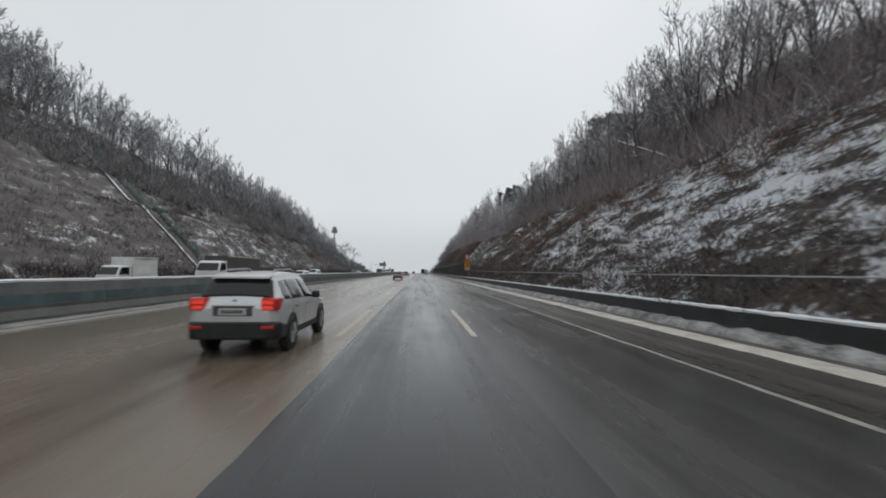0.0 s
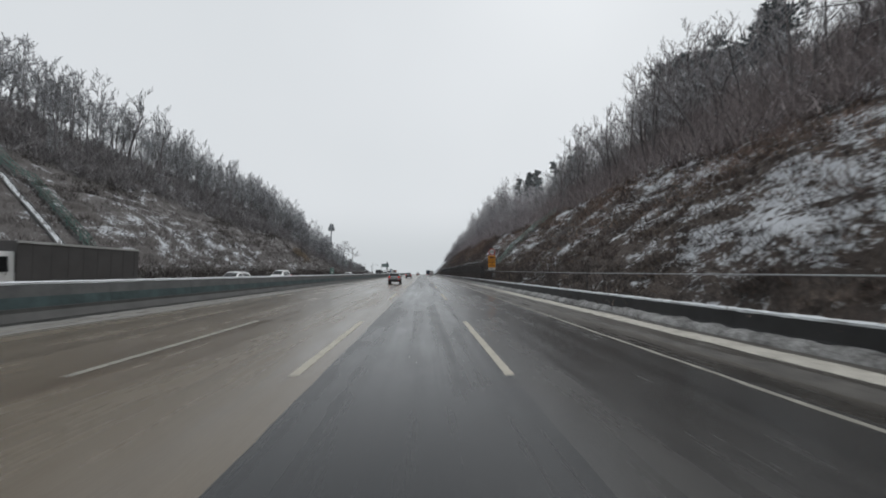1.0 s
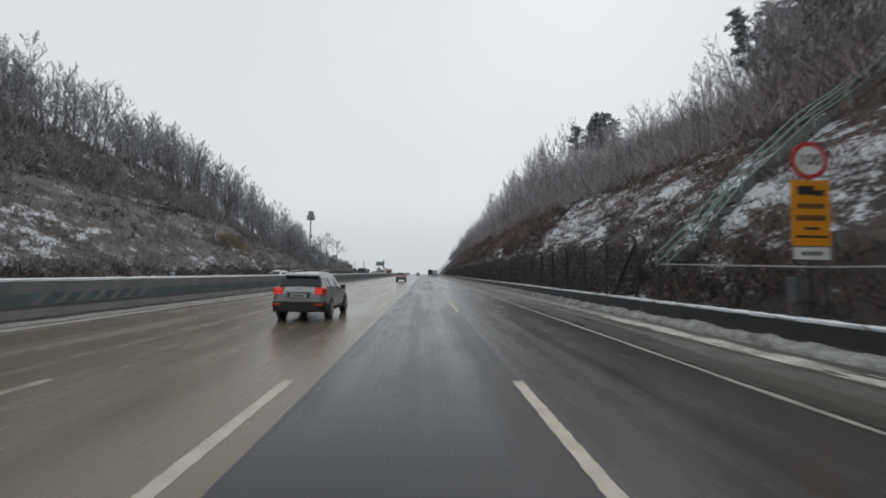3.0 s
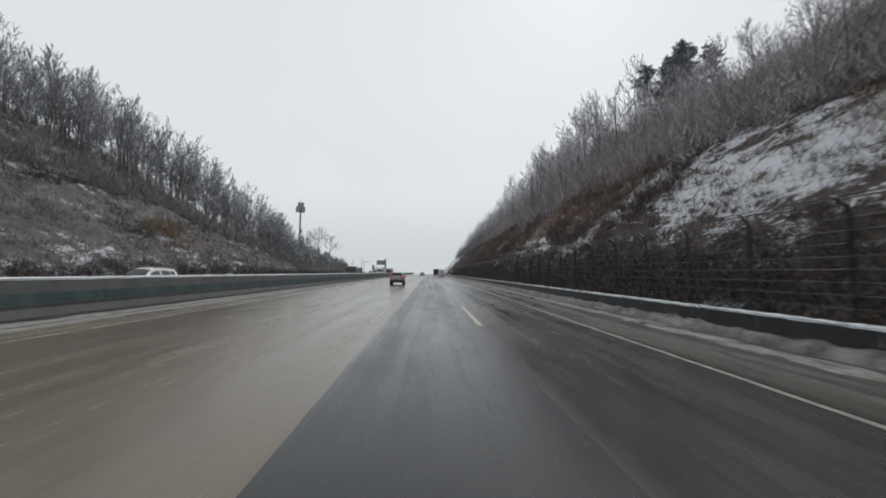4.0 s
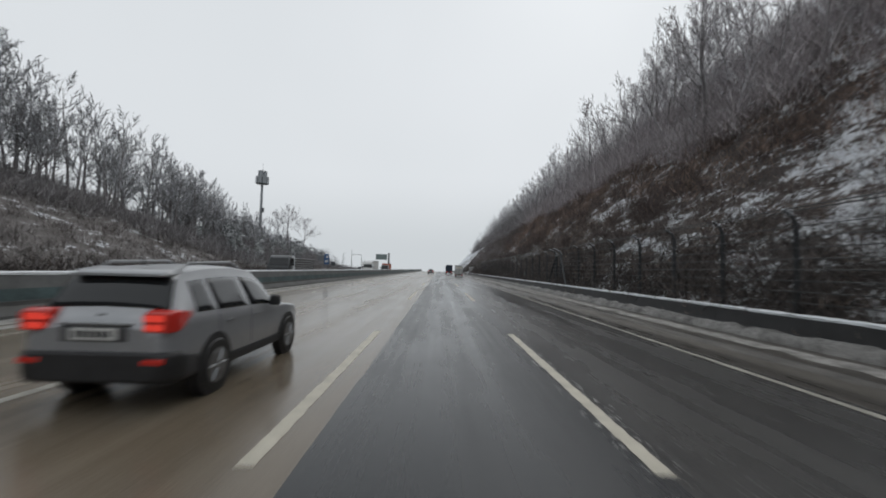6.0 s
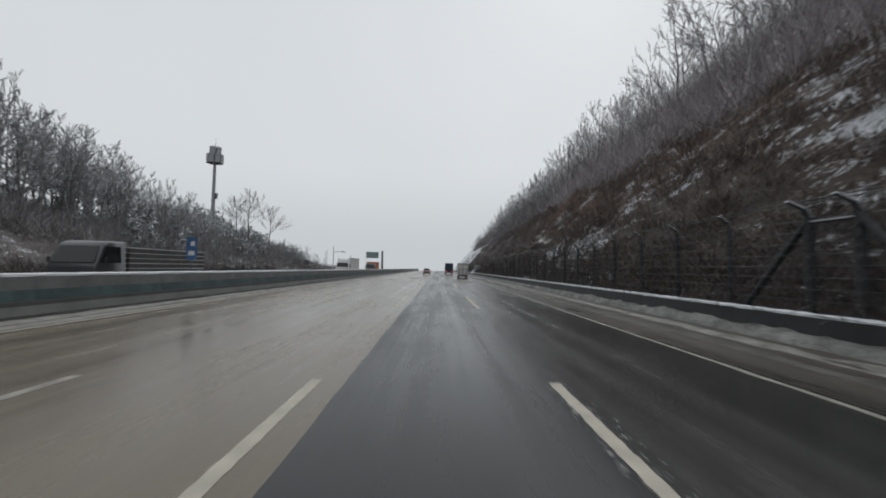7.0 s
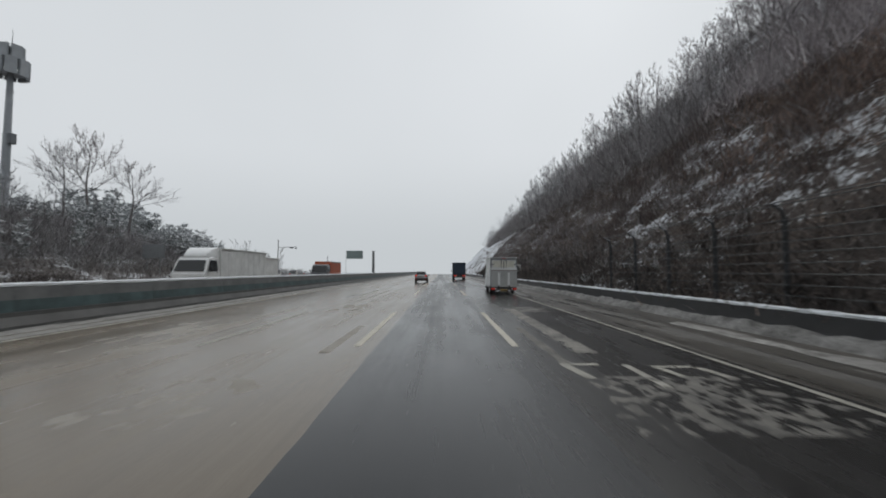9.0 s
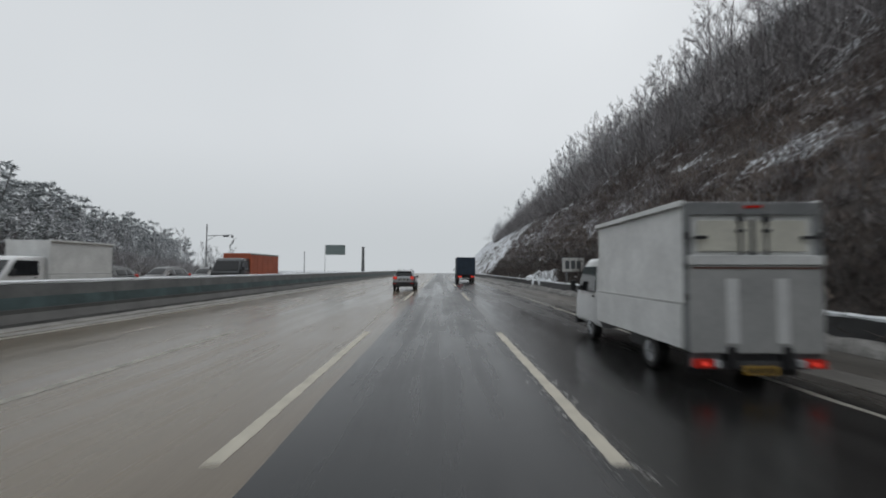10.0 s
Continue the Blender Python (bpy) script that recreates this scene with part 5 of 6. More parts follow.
drift("slush_patches", -4.6, -1.9, 226.2, 228.4, 0.006, M_FILM, "thin slush film across the inner lane", 35, bite=1.4, nx=50, step=0.08, long=0.7, lift=0.45, fine=2.2)
drift("slush_patches", -9.2, -5.2, 230.5, 236.5, 0.006, M_FILM, "thin slush film across the inner lane", 37, bite=1.4, nx=40, step=0.15, long=2.4, lift=0.5, fine=2.0)
# worn lettering painted on the outer lane, as plain bars
road_text = tagged(empty("road_lettering"), "worn white lettering bars painted on the outer lane", "road marking")
for x0, x1, y0, y1, slant in ((2.28, 3.00, 229.36, 229.52, 0.0), (2.28, 2.46, 228.40, 229.36, 0.15), (3.40, 3.54, 227.90, 229.42, 0.0), (3.88, 4.62, 229.18, 229.32, 0.0), (4.60, 4.76, 228.45, 229.18, 0.12), (3.90, 4.04, 228.5, 229.18, 0.1)):
    vs = [(x0 + slant, y0, 0.004), (x1 + slant, y0, 0.004), (x1, y1, 0.004), (x0, y1, 0.004)]
    mesh_ob("bar", vs, [(0, 1, 2, 3)], M_LINE, road_text)

rs = random.Random(31)
# flecks of slush thrown up beside the lane dashes
vs, fs = [], []
for k in range(4, 14):
    for _ in range(240):
        x, y, r = 1.8 + rs.choice((-1, 1)) * (0.09 + abs(rs.gauss(0, 0.075))), 11.3 + 20 * k + rs.uniform(-0.3, 8), rs.choice((1, 1, 2)) * rs.uniform(0.006, 0.015)
        b = len(vs)
        for j in range(6):
            g = 2 * math.pi * j / 6
            q = r * rs.uniform(0.5, 1.3)
            vs.append((x + q * math.cos(g), y + q * math.sin(g) * 1.3, 0.006))
        vs.append((x, y, 0.014))
        fs += [(b + j, b + (j + 1) % 6, b + 6) for j in range(6)]
tagged(mesh_ob("slush_flecks", vs, fs, M_SLUSH), "flecks of slush beside the lane dashes", "slush", kind="stuff")

# ---- vehicles ----
M_SILVER = plain("silver_car_paint", (0.70, 0.71, 0.72), 0.32, 0.30, vary=0.14, scale=1.5, coat=0.5)
M_MIDCAR = plain("grey_metallic_car_paint", (0.36, 0.37, 0.385), 0.32, 0.35, vary=0.16, scale=1.5, coat=0.5)
M_GREYCAR = plain("dark_grey_car_paint", (0.07, 0.075, 0.08), 0.35, 0.2, vary=0.2, scale=1.5, coat=0.5)
M_WHITECAR = plain("white_vehicle_paint", (0.80, 0.81, 0.81), 0.38, vary=0.16, scale=1.2, coat=0.3)
M_BOXWHITE = plain("soiled_white_panel", (0.80, 0.81, 0.80), 0.5, vary=0.26, scale=1.3)
M_LIFT = plain("road_grimed_panel", (0.47, 0.475, 0.465), 0.5, vary=0.30, scale=1.0)
M_FRAME = plain("dull_door_frame", (0.27, 0.28, 0.285), 0.55, vary=0.4, scale=1.3)
M_CREAM = plain("cream_door_panel", (0.76, 0.745, 0.65), 0.5, vary=0.28, scale=1.5)
M_CLAD = plain("black_plastic", (0.028, 0.028, 0.03), 0.55, vary=0.4)
M_TYRE = plain("wet_tyre", (0.018, 0.018, 0.018), 0.6, vary=0.3)
M_RIM = plain("alloy_rim", (0.34, 0.35, 0.36), 0.35, 0.8, vary=0.3)
M_DIRTGREY = plain("grimy_frame_steel", (0.12, 0.12, 0.125), 0.6, 0.3, vary=0.5)
M_PLATE = plain("white_plate", (0.62, 0.62, 0.60), 0.5)
M_PLATE_Y = plain("yellow_plate", (0.45, 0.28, 0.06), 0.5, vary=0.4)
M_CANVAS = plain("dark_blue_tarpaulin", (0.035, 0.055, 0.085), 0.7, vary=0.4, scale=1.4)
M_ORANGE = plain("orange_red_box", (0.50, 0.12, 0.055), 0.55, vary=0.25, scale=1.2)
M_GREYBOX = plain("dark_grey_cargo_box", (0.085, 0.08, 0.08), 0.6, vary=0.3, scale=1.0)


def glass_dark():
    m, n, l, s = shader("dark_vehicle_glass")
    s.inputs["Base Color"].default_value = (0.012, 0.014, 0.016, 1)
    s.inputs["Roughness"].default_value = 0.06
    s.inputs["IOR"].default_value = 1.5
    return m


def lamp_lens(name, colour, glow):
    m, n, l, s = shader(name)
    s.inputs["Base Color"].default_value = (*colour, 1)
    s.inputs["Roughness"].default_value = 0.2
    s.inputs["Emission Color"].default_value = (1.0, 0.07, 0.045, 1)
    s.inputs["Emission Strength"].default_value = glow
    return m


M_GLASS = glass_dark()
M_TAIL = lamp_lens("lit_tail_lamp", (0.55, 0.05, 0.035), 0.40)
M_TAIL_DIM = lamp_lens("red_lens", (0.36, 0.02, 0.015), 0.06)
M_HEAD = plain("clear_headlamp", (0.6, 0.62, 0.64), 0.15)


def ring(hw0, hw1, z0, z1, r, n=4):
    """A rounded section across a body: half widths below and above."""
    out = []
    for (cx, cz, g0) in ((hw0 - r, z0 + r, -90), (hw1 - r, z1 - r, 0), (-(hw1 - r), z1 - r, 90), (-(hw0 - r), z0 + r, 180)):
        for i in range(n):
            g = radians(g0 + 90 * i / (n - 1))
            out.append((cx + r * math.cos(g), cz + r * math.sin(g)))
    return out


def loft(sections):
    """A closed skin over sections (y, ring)."""
    bm = bmesh.new()
    rows = [[bm.verts.new(p if y is None else (p[0], y, p[1])) for p in rg] for y, rg in sections]
    k = len(rows[0])
    for a, b in zip(rows, rows[1:]):
        for i in range(k):
            bm.faces.new((a[i], a[(i + 1) % k], b[(i + 1) % k], b[i]))
    bm.faces.new(rows[0])
    bm.faces.new(rows[-1][::-1])
    bmesh.ops.recalc_face_normals(bm, faces=bm.faces)
    for f in bm.faces:
        f.smooth = len(f.verts) == 4
    return bm


def slab(corners, thick):
    """A plate on four corners, thick along its own normal."""
    bm = bmesh.new()
    c = [Vector(p) for p in corners]
    nrm = (c[1] - c[0]).cross(c[3] - c[0]).normalized() * thick
    lo = [bm.verts.new(p) for p in c]
    hi = [bm.verts.new(p + nrm) for p in c]
    bm.faces.new(lo[::-1])
    bm.faces.new(hi)
    for i in range(4):
        bm.faces.new((lo[i], lo[(i + 1) % 4], hi[(i + 1) % 4], hi[i]))
    return bm


def wheel(parent, x, y, r, w, rim=M_RIM):
    bm = bmesh.new()
    for a, b, ra, rb in ((-w / 2, -w / 2 + 0.03, r - 0.03, r), (-w / 2 + 0.03, w / 2 - 0.03, r, r), (w / 2 - 0.03, w / 2, r, r - 0.03)):
        tube(bm, (x + a, y, r), (x + b, y, r), ra, rb, 22)
    t = part("wheel", bm, M_TYRE, parent, "wet black tyre")
    side = 1 if x > 0 else -1
    bm = bmesh.new()
    fx = x + side * (w / 2 + 0.004)
    tube(bm, (x, y, r), (fx, y, r), r * 0.64, sides=20)
    tube(bm, (x, y, r), (fx + side * 0.02, y, r), r * 0.16, sides=12)
    for k in range(6):
        g = math.pi * k / 3
        tube(bm, (fx, y, r), (fx, y + r * 0.6 * math.cos(g), r + r * 0.6 * math.sin(g)), 0.03, 0.022, 6)
    part("rim", bm, rim, t, "alloy rim")
    return t


def spline(p, t):
    """A point of a smooth curve through evenly counted points."""
    n = len(p) - 1
    i = min(n - 1, max(0, int(t)))
    f = t - i
    a, b = p[i], p[i + 1]
    z, c = (p[i - 1] if i else 2 * a - b), (p[i + 2] if i + 2 <= n else 2 * b - a)
    return a + 0.5 * f * (b - z + f * (2 * z - 5 * a + 4 * b - c + f * (3 * (a - b) + c - z)))


# stations of the car body: y, half width, underside, waist, half width of the roof, top
CAR = np.array([(-0.03, 0.74, 0.50, 0.90, 0.66, 0.95), (0.03, 0.86, 0.42, 0.99, 0.78, 1.05), (0.11, 0.915, 0.36, 1.05, 0.80, 1.14), (0.32, 0.935, 0.34, 1.07, 0.71, 1.47),
                (0.50, 0.94, 0.34, 1.07, 0.66, 1.60), (0.90, 0.942, 0.34, 1.06, 0.64, 1.655), (1.70, 0.944, 0.34, 1.04, 0.63, 1.68), (2.50, 0.942, 0.34, 1.02, 0.63, 1.63),
                (2.95, 0.938, 0.34, 1.00, 0.66, 1.43), (3.45, 0.93, 0.35, 0.985, 0.72, 1.09), (3.75, 0.92, 0.36, 0.96, 0.70, 1.03), (4.25, 0.88, 0.38, 0.88, 0.66, 0.95),
                (4.55, 0.78, 0.40, 0.74, 0.58, 0.82), (4.68, 0.62, 0.46, 0.62, 0.48, 0.68)])


def car_skin(u, v):
    """A point of the car body: u counts stations from the tail, v runs from the sill over the roof to the other sill."""
    y, w, zb, belt, wr, zr = spline(CAR, u)
    over = v > 9
    v = 18 - v if over else v
    h = belt - zb
    col = np.array([(0, zb), (0.80 * w, zb), (0.965 * w, zb + 0.10 * h), (w, zb + 0.42 * h), (0.992 * w, zb + 0.76 * h), (0.962 * w, belt), (wr, zr - 0.11), (wr - 0.055, zr - 0.03), (wr * 0.6, zr), (0, zr + 0.015)])
    x, z = spline(col, v)
    return Vector((-x if over else x, y, z))


def car_patch(us, vs, out, nu=7, nv=5):
    """A pane or panel that follows the body: four corners in u, two limits in v, lifted off the skin."""
    bm = bmesh.new()
    rows = []
    for j in range(nv + 1):
        g = j / nv
        line = []
        for i in range(nu + 1):
            f = i / nu
            u = (us[0] + (us[1] - us[0]) * f) * (1 - g) + (us[3] + (us[2] - us[3]) * f) * g
            v = vs[0] + (vs[1] - vs[0]) * g
            p = car_skin(u, v)
            n = (car_skin(u + 0.02, v) - car_skin(u - 0.02, v)).cross(car_skin(u, v + 0.02) - car_skin(u, v - 0.02)).normalized()
            if n.dot(p - Vector((0, p.y + (0.6 if u < 3.6 else -0.3), 0.9))) < 0:
                n = -n
            line.append((bm.verts.new(p + n * out), bm.verts.new(p - n * 0.02)))
        rows.append(line)
    for a, b in zip(rows, rows[1:]):
        for i in range(nu):
            bm.faces.new((a[i][0], a[i + 1][0], b[i + 1][0], b[i][0])).smooth = True
    rim = [rows[0][i] for i in range(nu + 1)] + [r[nu] for r in rows[1:]] + [rows[nv][i] for i in range(nu - 1, -1, -1)] + [r[0] for r in rows[-2:0:-1]]
    for (a0, a1), (b0, b1) in zip(rim, rim[1:] + rim[:1]):
        bm.faces.new((a0, a1, b1, b0))
    bmesh.ops.recalc_face_normals(bm, faces=bm.faces)
    return bm


def car_body():
    us = np.concatenate((np.linspace(0, 5, 22), np.linspace(5.4, 13, 18)))
    vs = np.linspace(0, 18, 55)[:-1]
    return loft([(None, [car_skin(float(u), float(v)) for v in vs]) for u in us])


def suv(at, paint, label, turn=0, tail=M_TAIL, size=1.0):
    """A five-door estate-bodied car, tail at y = 0, nose at y = 4.68."""
    c = tagged(empty("suv_car"), label, "car", "cars on the road")
    part("body", car_body(), paint, c)
    part("rear_window", car_patch((2.12, 3.40, 3.40, 2.12), (6.55, 11.45), 0.006, 6, 14), M_GLASS, c, "dark tinted rear window")
    part("spoiler", loft([(0.25, ring(0.58, 0.56, 1.535, 1.565, 0.012)), (0.34, ring(0.63, 0.60, 1.53, 1.605, 0.03)), (0.62, ring(0.62, 0.58, 1.555, 1.65, 0.03))]), paint, c)
    part("windscreen", car_patch((7.3, 8.95, 8.95, 7.3), (7.2, 10.8), 0.006, 6, 12), M_GLASS, c)
    for s in (-1, 1):
        for us in ((4.05, 5.12, 5.10, 4.35), (5.22, 6.32, 6.28, 5.20), (6.42, 8.55, 7.75, 6.38)):
            vs = (5.08, 5.86) if s > 0 else (12.92, 12.14)
            part("side_window", car_patch(us, vs, 0.005), M_GLASS, c)
        lamp = loft([(-0.035, ring(0.14, 0.15, 0.92, 1.12, 0.03)), (0.03, ring(0.175, 0.175, 0.905, 1.15, 0.04)), (0.12, ring(0.195, 0.19, 0.905, 1.165, 0.04)), (0.40, ring(0.17, 0.165, 1.0, 1.13, 0.03))])
        bmesh.ops.translate(lamp, verts=lamp.verts, vec=(s * 0.735, -0.012, 0))
        lp = part("tail_lamp", lamp, M_TAIL_DIM, c, "red tail lamp")
        for z0, z1, hw in ((0.935, 1.005, 0.115), (1.035, 1.11, 0.125)):
            part("lit_lens", loft([(-0.050, ring(hw, hw, z0, z1, 0.02)), (0.0, ring(hw + 0.015, hw + 0.015, z0 - 0.01, z1 + 0.01, 0.02))]), tail, lp).location.x = s * 0.71
        part("bumper_reflector", bm_box(s * 0.73 - 0.13, s * 0.73 + 0.13, -0.088, 0.0, 0.555, 0.625, bevel=0.02), M_TAIL_DIM, c)
        part("mirror", loft([(2.72, ring(0.06, 0.05, 1.02, 1.16, 0.04)), (2.80, ring(0.11, 0.10, 1.0, 1.19, 0.05)), (2.92, ring(0.07, 0.06, 1.03, 1.16, 0.04))]), M_CLAD, c).location.x = s * 1.0
        bm = bmesh.new()
        for a, b in (((s * 0.545, 0.62, 1.61), (s * 0.54, 0.80, 1.705)), ((s * 0.54, 0.80, 1.705), (s * 0.53, 2.0, 1.735)), ((s * 0.53, 2.0, 1.735), (s * 0.525, 2.3, 1.64))):
            tube(bm, a, b, 0.022, sides=8)
        part("roof_rail", bm, M_RIM, c, "bright roof rail")
        for y in (0.93, 3.65):
            bm = bmesh.new()
            tube(bm, (s * 0.80, y, 0.38), (s * 0.952, y, 0.38), 0.44, 0.42, sides=28)
            part("wheel_arch", bm, M_CLAD, c)
            wheel(c, s * 0.86, y, 0.36, 0.23)
        part("headlamp", bm_box(s * 0.66 - 0.14, s * 0.66 + 0.14, 4.38, 4.57, 0.64, 0.78, bevel=0.04), M_HEAD, c)
        for y in (1.3, 2.2):
            part("door_handle", bm_box(s * 0.945 - 0.014, s * 0.945 + 0.014, y - 0.09, y + 0.09, 0.90, 0.935, bevel=0.01), M_RIM, c)
        for u in (5.18, 6.36):
            part("door_seam", car_patch((u - 0.008, u + 0.008, u + 0.008, u - 0.008), (2.4, 5.05) if s > 0 else (15.6, 12.95), 0.0015, 1, 8), M_CLAD, c)
    part("rear_bumper", loft([(-0.08, ring(0.72, 0.78, 0.38, 0.66, 0.07)), (-0.04, ring(0.84, 0.87, 0.34, 0.69, 0.08)), (0.10, ring(0.945, 0.955, 0.32, 0.70, 0.08)), (0.50, ring(0.957, 0.957, 0.32, 0.62, 0.08))]), M_CLAD, c, "dark lower rear bumper")
    part("sill", bm_box(-0.945, 0.945, 1.3, 3.3, 0.30, 0.45, bevel=0.04), M_CLAD, c)
    part("trim_bar", bm_box(-0.43, 0.43, -0.058, 0.02, 0.985, 1.012, bevel=0.012), M_RIM, c, "bright strip over the plate")
    # raised dark panel: its grey stands for the shade of a recess
    part("plate_recess", bm_box(-0.40, 0.40, -0.046, 0.02, 0.80, 0.975, bevel=0.018), M_DIRTGREY, c, "dark panel painted as the recess shade round the plate")
    p = part("number_plate", bm_box(-0.28, 0.28, -0.056, 0.02, 0.82, 0.955, bevel=0.005), M_PLATE, c)
    for i in range(6):
        part("print_bar", bm_box(-0.22 + i * 0.075, -0.17 + i * 0.075, -0.060, -0.056, 0.85, 0.925), M_INK, p)
    bm = bmesh.new()
    bmesh.ops.create_uvsphere(bm, u_segments=14, v_segments=8, radius=0.05, matrix=Matrix.LocRotScale((0, 0.055, 1.085), None, (1.2, 0.3, 0.8)))
    part("badge", bm, M_RIM, c, "plain oval badge")
    bm = bmesh.new()
    tube(bm, (-0.55, 0.19, 1.21), (0.12, 0.175, 1.17), 0.012, 0.008, 6)
    part("rear_wiper", bm, M_CLAD, c)
    bm = bmesh.new()
    tube(bm, (0, 0.75, 1.645), (0, 0.66, 1.78), 0.014, 0.006, 6)
    part("aerial", bm, M_CLAD, c)
    c.matrix_world = pose(*at, 0, 0, turn) @ Matrix.Diagonal((size * 0.94, size, size, 1))
    return c


def cab_unit(c, y0, y1, wide, tall, paint, ground=0.42, deflector=0.0):
    """A forward-control cab between y0 (back) and y1 (front)."""
    w = wide / 2
    L = y1 - y0
    cab = part("cab", loft([(y0, ring(w, w * 0.93, ground, tall, 0.10)), (y0 + L * 0.55, ring(w, w * 0.92, ground, tall, 0.12)), (y0 + L * 0.72, ring(w, w * 0.90, ground, tall * 0.93, 0.12)),
                            (y1 - 0.08, ring(w, w * 0.97, ground, ground + (tall - ground) * 0.48, 0.12)), (y1, ring(w * 0.94, w * 0.90, ground + 0.05, ground + (tall - ground) * 0.40, 0.10))]), paint, c)
    zt, zm = tall * 0.90, ground + (tall - ground) * 0.50
    part("windscreen", slab([(w * 0.86, y1 - 0.06, zm), (-w * 0.86, y1 - 0.06, zm), (-w * 0.78, y0 + L * 0.74, zt), (w * 0.78, y0 + L * 0.74, zt)], 0.03), M_GLASS, c)
    for s in (-1, 1):
        a = [(s * w * 0.985, y0 + L * 0.18, zm), (s * w * 0.985, y1 - L * 0.16, zm), (s * w * 0.935, y0 + L * 0.66, zt), (s * w * 0.935, y0 + L * 0.18, zt)]
        part("side_window", slab(a if s > 0 else a[::-1], 0.02), M_GLASS, c)
        part("mirror", bm_box(s * (w + 0.16) - 0.07, s * (w + 0.16) + 0.07, y1 - L * 0.2, y1 - L * 0.2 + 0.06, zm - 0.02, zm + 0.26, bevel=0.02), M_CLAD, c)
        bm = bmesh.new()
        tube(bm, (s * w, y1 - L * 0.2 + 0.03, zm + 0.1), (s * (w + 0.16), y1 - L * 0.2 + 0.03, zm + 0.1), 0.015, sides=6)
        part("mirror_arm", bm, M_CLAD, c)
        part("headlamp", bm_box(s * w * 0.72 - 0.12, s * w * 0.72 + 0.12, y1 - 0.05, y1 + 0.02, ground + 0.12, ground + 0.27, bevel=0.02), M_HEAD, c)
        part("door_handle", bm_box(s * (w + 0.004) - 0.012, s * (w + 0.004) + 0.012, y0 + L * 0.22, y0 + L * 0.22 + 0.12, zm - 0.12, zm - 0.08, bevel=0.006), M_CLAD, c)
    part("front_bumper", bm_box(-w, w, y1 - 0.15, y1 + 0.05, ground - 0.08, ground + 0.10, bevel=0.03), M_CLAD, c)
    if deflector:
        part("wind_deflector", loft([(y0 - 0.05, ring(w * 0.95, w * 0.85, tall - 0.05, tall + deflector, 0.02)), (y0 + L * 0.3, ring(w * 0.92, w * 0.75, tall - 0.05, tall + deflector * 0.75, 0.02)), (y0 + L * 0.65, ring(w * 0.85, w * 0.6, tall - 0.08, tall + 0.06, 0.02))]), paint, c)


def light_truck(at, label, turn=0, size=1.0):
    """A one-tonne van-bodied truck, tail at y = 0, nose at y = 5.55."""
    c = tagged(empty("box_truck"), label, "truck", "trucks on the road")
    w, zb, zt = 1.0, 0.58, 2.76
    yb = 3.68
    bm = bmesh.new()
    box(bm, -w + 0.02, w - 0.02, 0.03, yb, zb + 0.02, zt - 0.02, 0.01)
    part("cargo_box", bm, M_BOXWHITE, c, "soiled white insulated cargo box")
    for s in (-1, 1):
        part("lower_skirt", bm_box(s * w - 0.03, s * w + 0.012, 0.08, yb, zb - 0.02, zb + 0.62, bevel=0.008), M_BOXWHITE, c)
        part("skirt_rail", bm_box(s * w - 0.02, s * w + 0.022, 0.06, yb, zb + 0.62, zb + 0.66, bevel=0.006), M_LIFT, c)
        part("roof_rail", bm_box(s * w - 0.06, s * w + 0.01, 0.0, yb + 0.02, zt - 0.09, zt, bevel=0.015), M_BOXWHITE, c)
        part("corner_post", bm_box(s * (w - 0.045) - 0.05, s * (w - 0.045) + 0.05, -0.02, 0.05, zb - 0.04, zt - 0.04, bevel=0.012), M_FRAME, c)
        for z in (zb + 0.7, zb + 1.15, zb + 1.6):
            part("hinge", bm_box(s * (w - 0.03) - 0.06, s * (w - 0.03) + 0.04, -0.045, -0.02, z, z + 0.10, bevel=0.006), M_DIRTGREY, c)
        part("door_panel", bm_box(min(s * 0.03, s * 0.80), max(s * 0.03, s * 0.80), -0.005, 0.03, zb + 1.42, zb + 1.88, bevel=0.008), M_CREAM, c, "cream rear door panel")
        bm = bmesh.new()
        tube(bm, (s * 0.19, -0.03, zb + 1.35), (s * 0.19, -0.03, zb + 1.98), 0.018, sides=8)
        box(bm, s * 0.19 - 0.05, s * 0.19 + 0.05, -0.055, -0.01, zb + 1.86, zb + 1.93, 0.005)
        box(bm, s * 0.19 - 0.05, s * 0.19 + 0.05, -0.055, -0.01, zb + 1.70, zb + 1.75, 0.005)
        part("lock_rod", bm, M_DIRTGREY, c)
        part("lift_rib", bm_box(s * 0.36 - 0.085, s * 0.36 + 0.085, -0.085, -0.06, zb + 0.08, zb + 1.02, bevel=0.008), M_BOXWHITE, c)
        part("grab_hook", bm_box(s * 0.78 - 0.09, s * 0.78 + 0.09, -0.06, -0.02, zb + 1.60, zb + 1.65, bevel=0.01), M_CLAD, c)
        lamp = part("tail_lamp", bm_box(s * 0.80 - 0.15, s * 0.80 + 0.15, -0.10, -0.02, 0.31, 0.44, bevel=0.02), M_TAIL_DIM, c, "red tail lamp")
        part("lit_lens", bm_box(s * 0.79 - 0.05, s * 0.79 + 0.05, -0.108, -0.09, 0.345, 0.405, bevel=0.015), M_TAIL, lamp)
        part("clear_lens", bm_box(s * 0.61 - 0.045, s * 0.61 + 0.045, -0.10, -0.02, 0.32, 0.43, bevel=0.02), M_HEAD, lamp)
        part("lamp_bracket", bm_box(s * 0.72 - 0.22, s * 0.72 + 0.22, -0.02, 0.06, 0.30, 0.56, bevel=0.01), M_DIRTGREY, c)
        part("mud_flap", bm_box(s * 0.70 - 0.13, s * 0.70 + 0.13, 0.30, 0.32, 0.12, 0.5), M_CLAD, c)
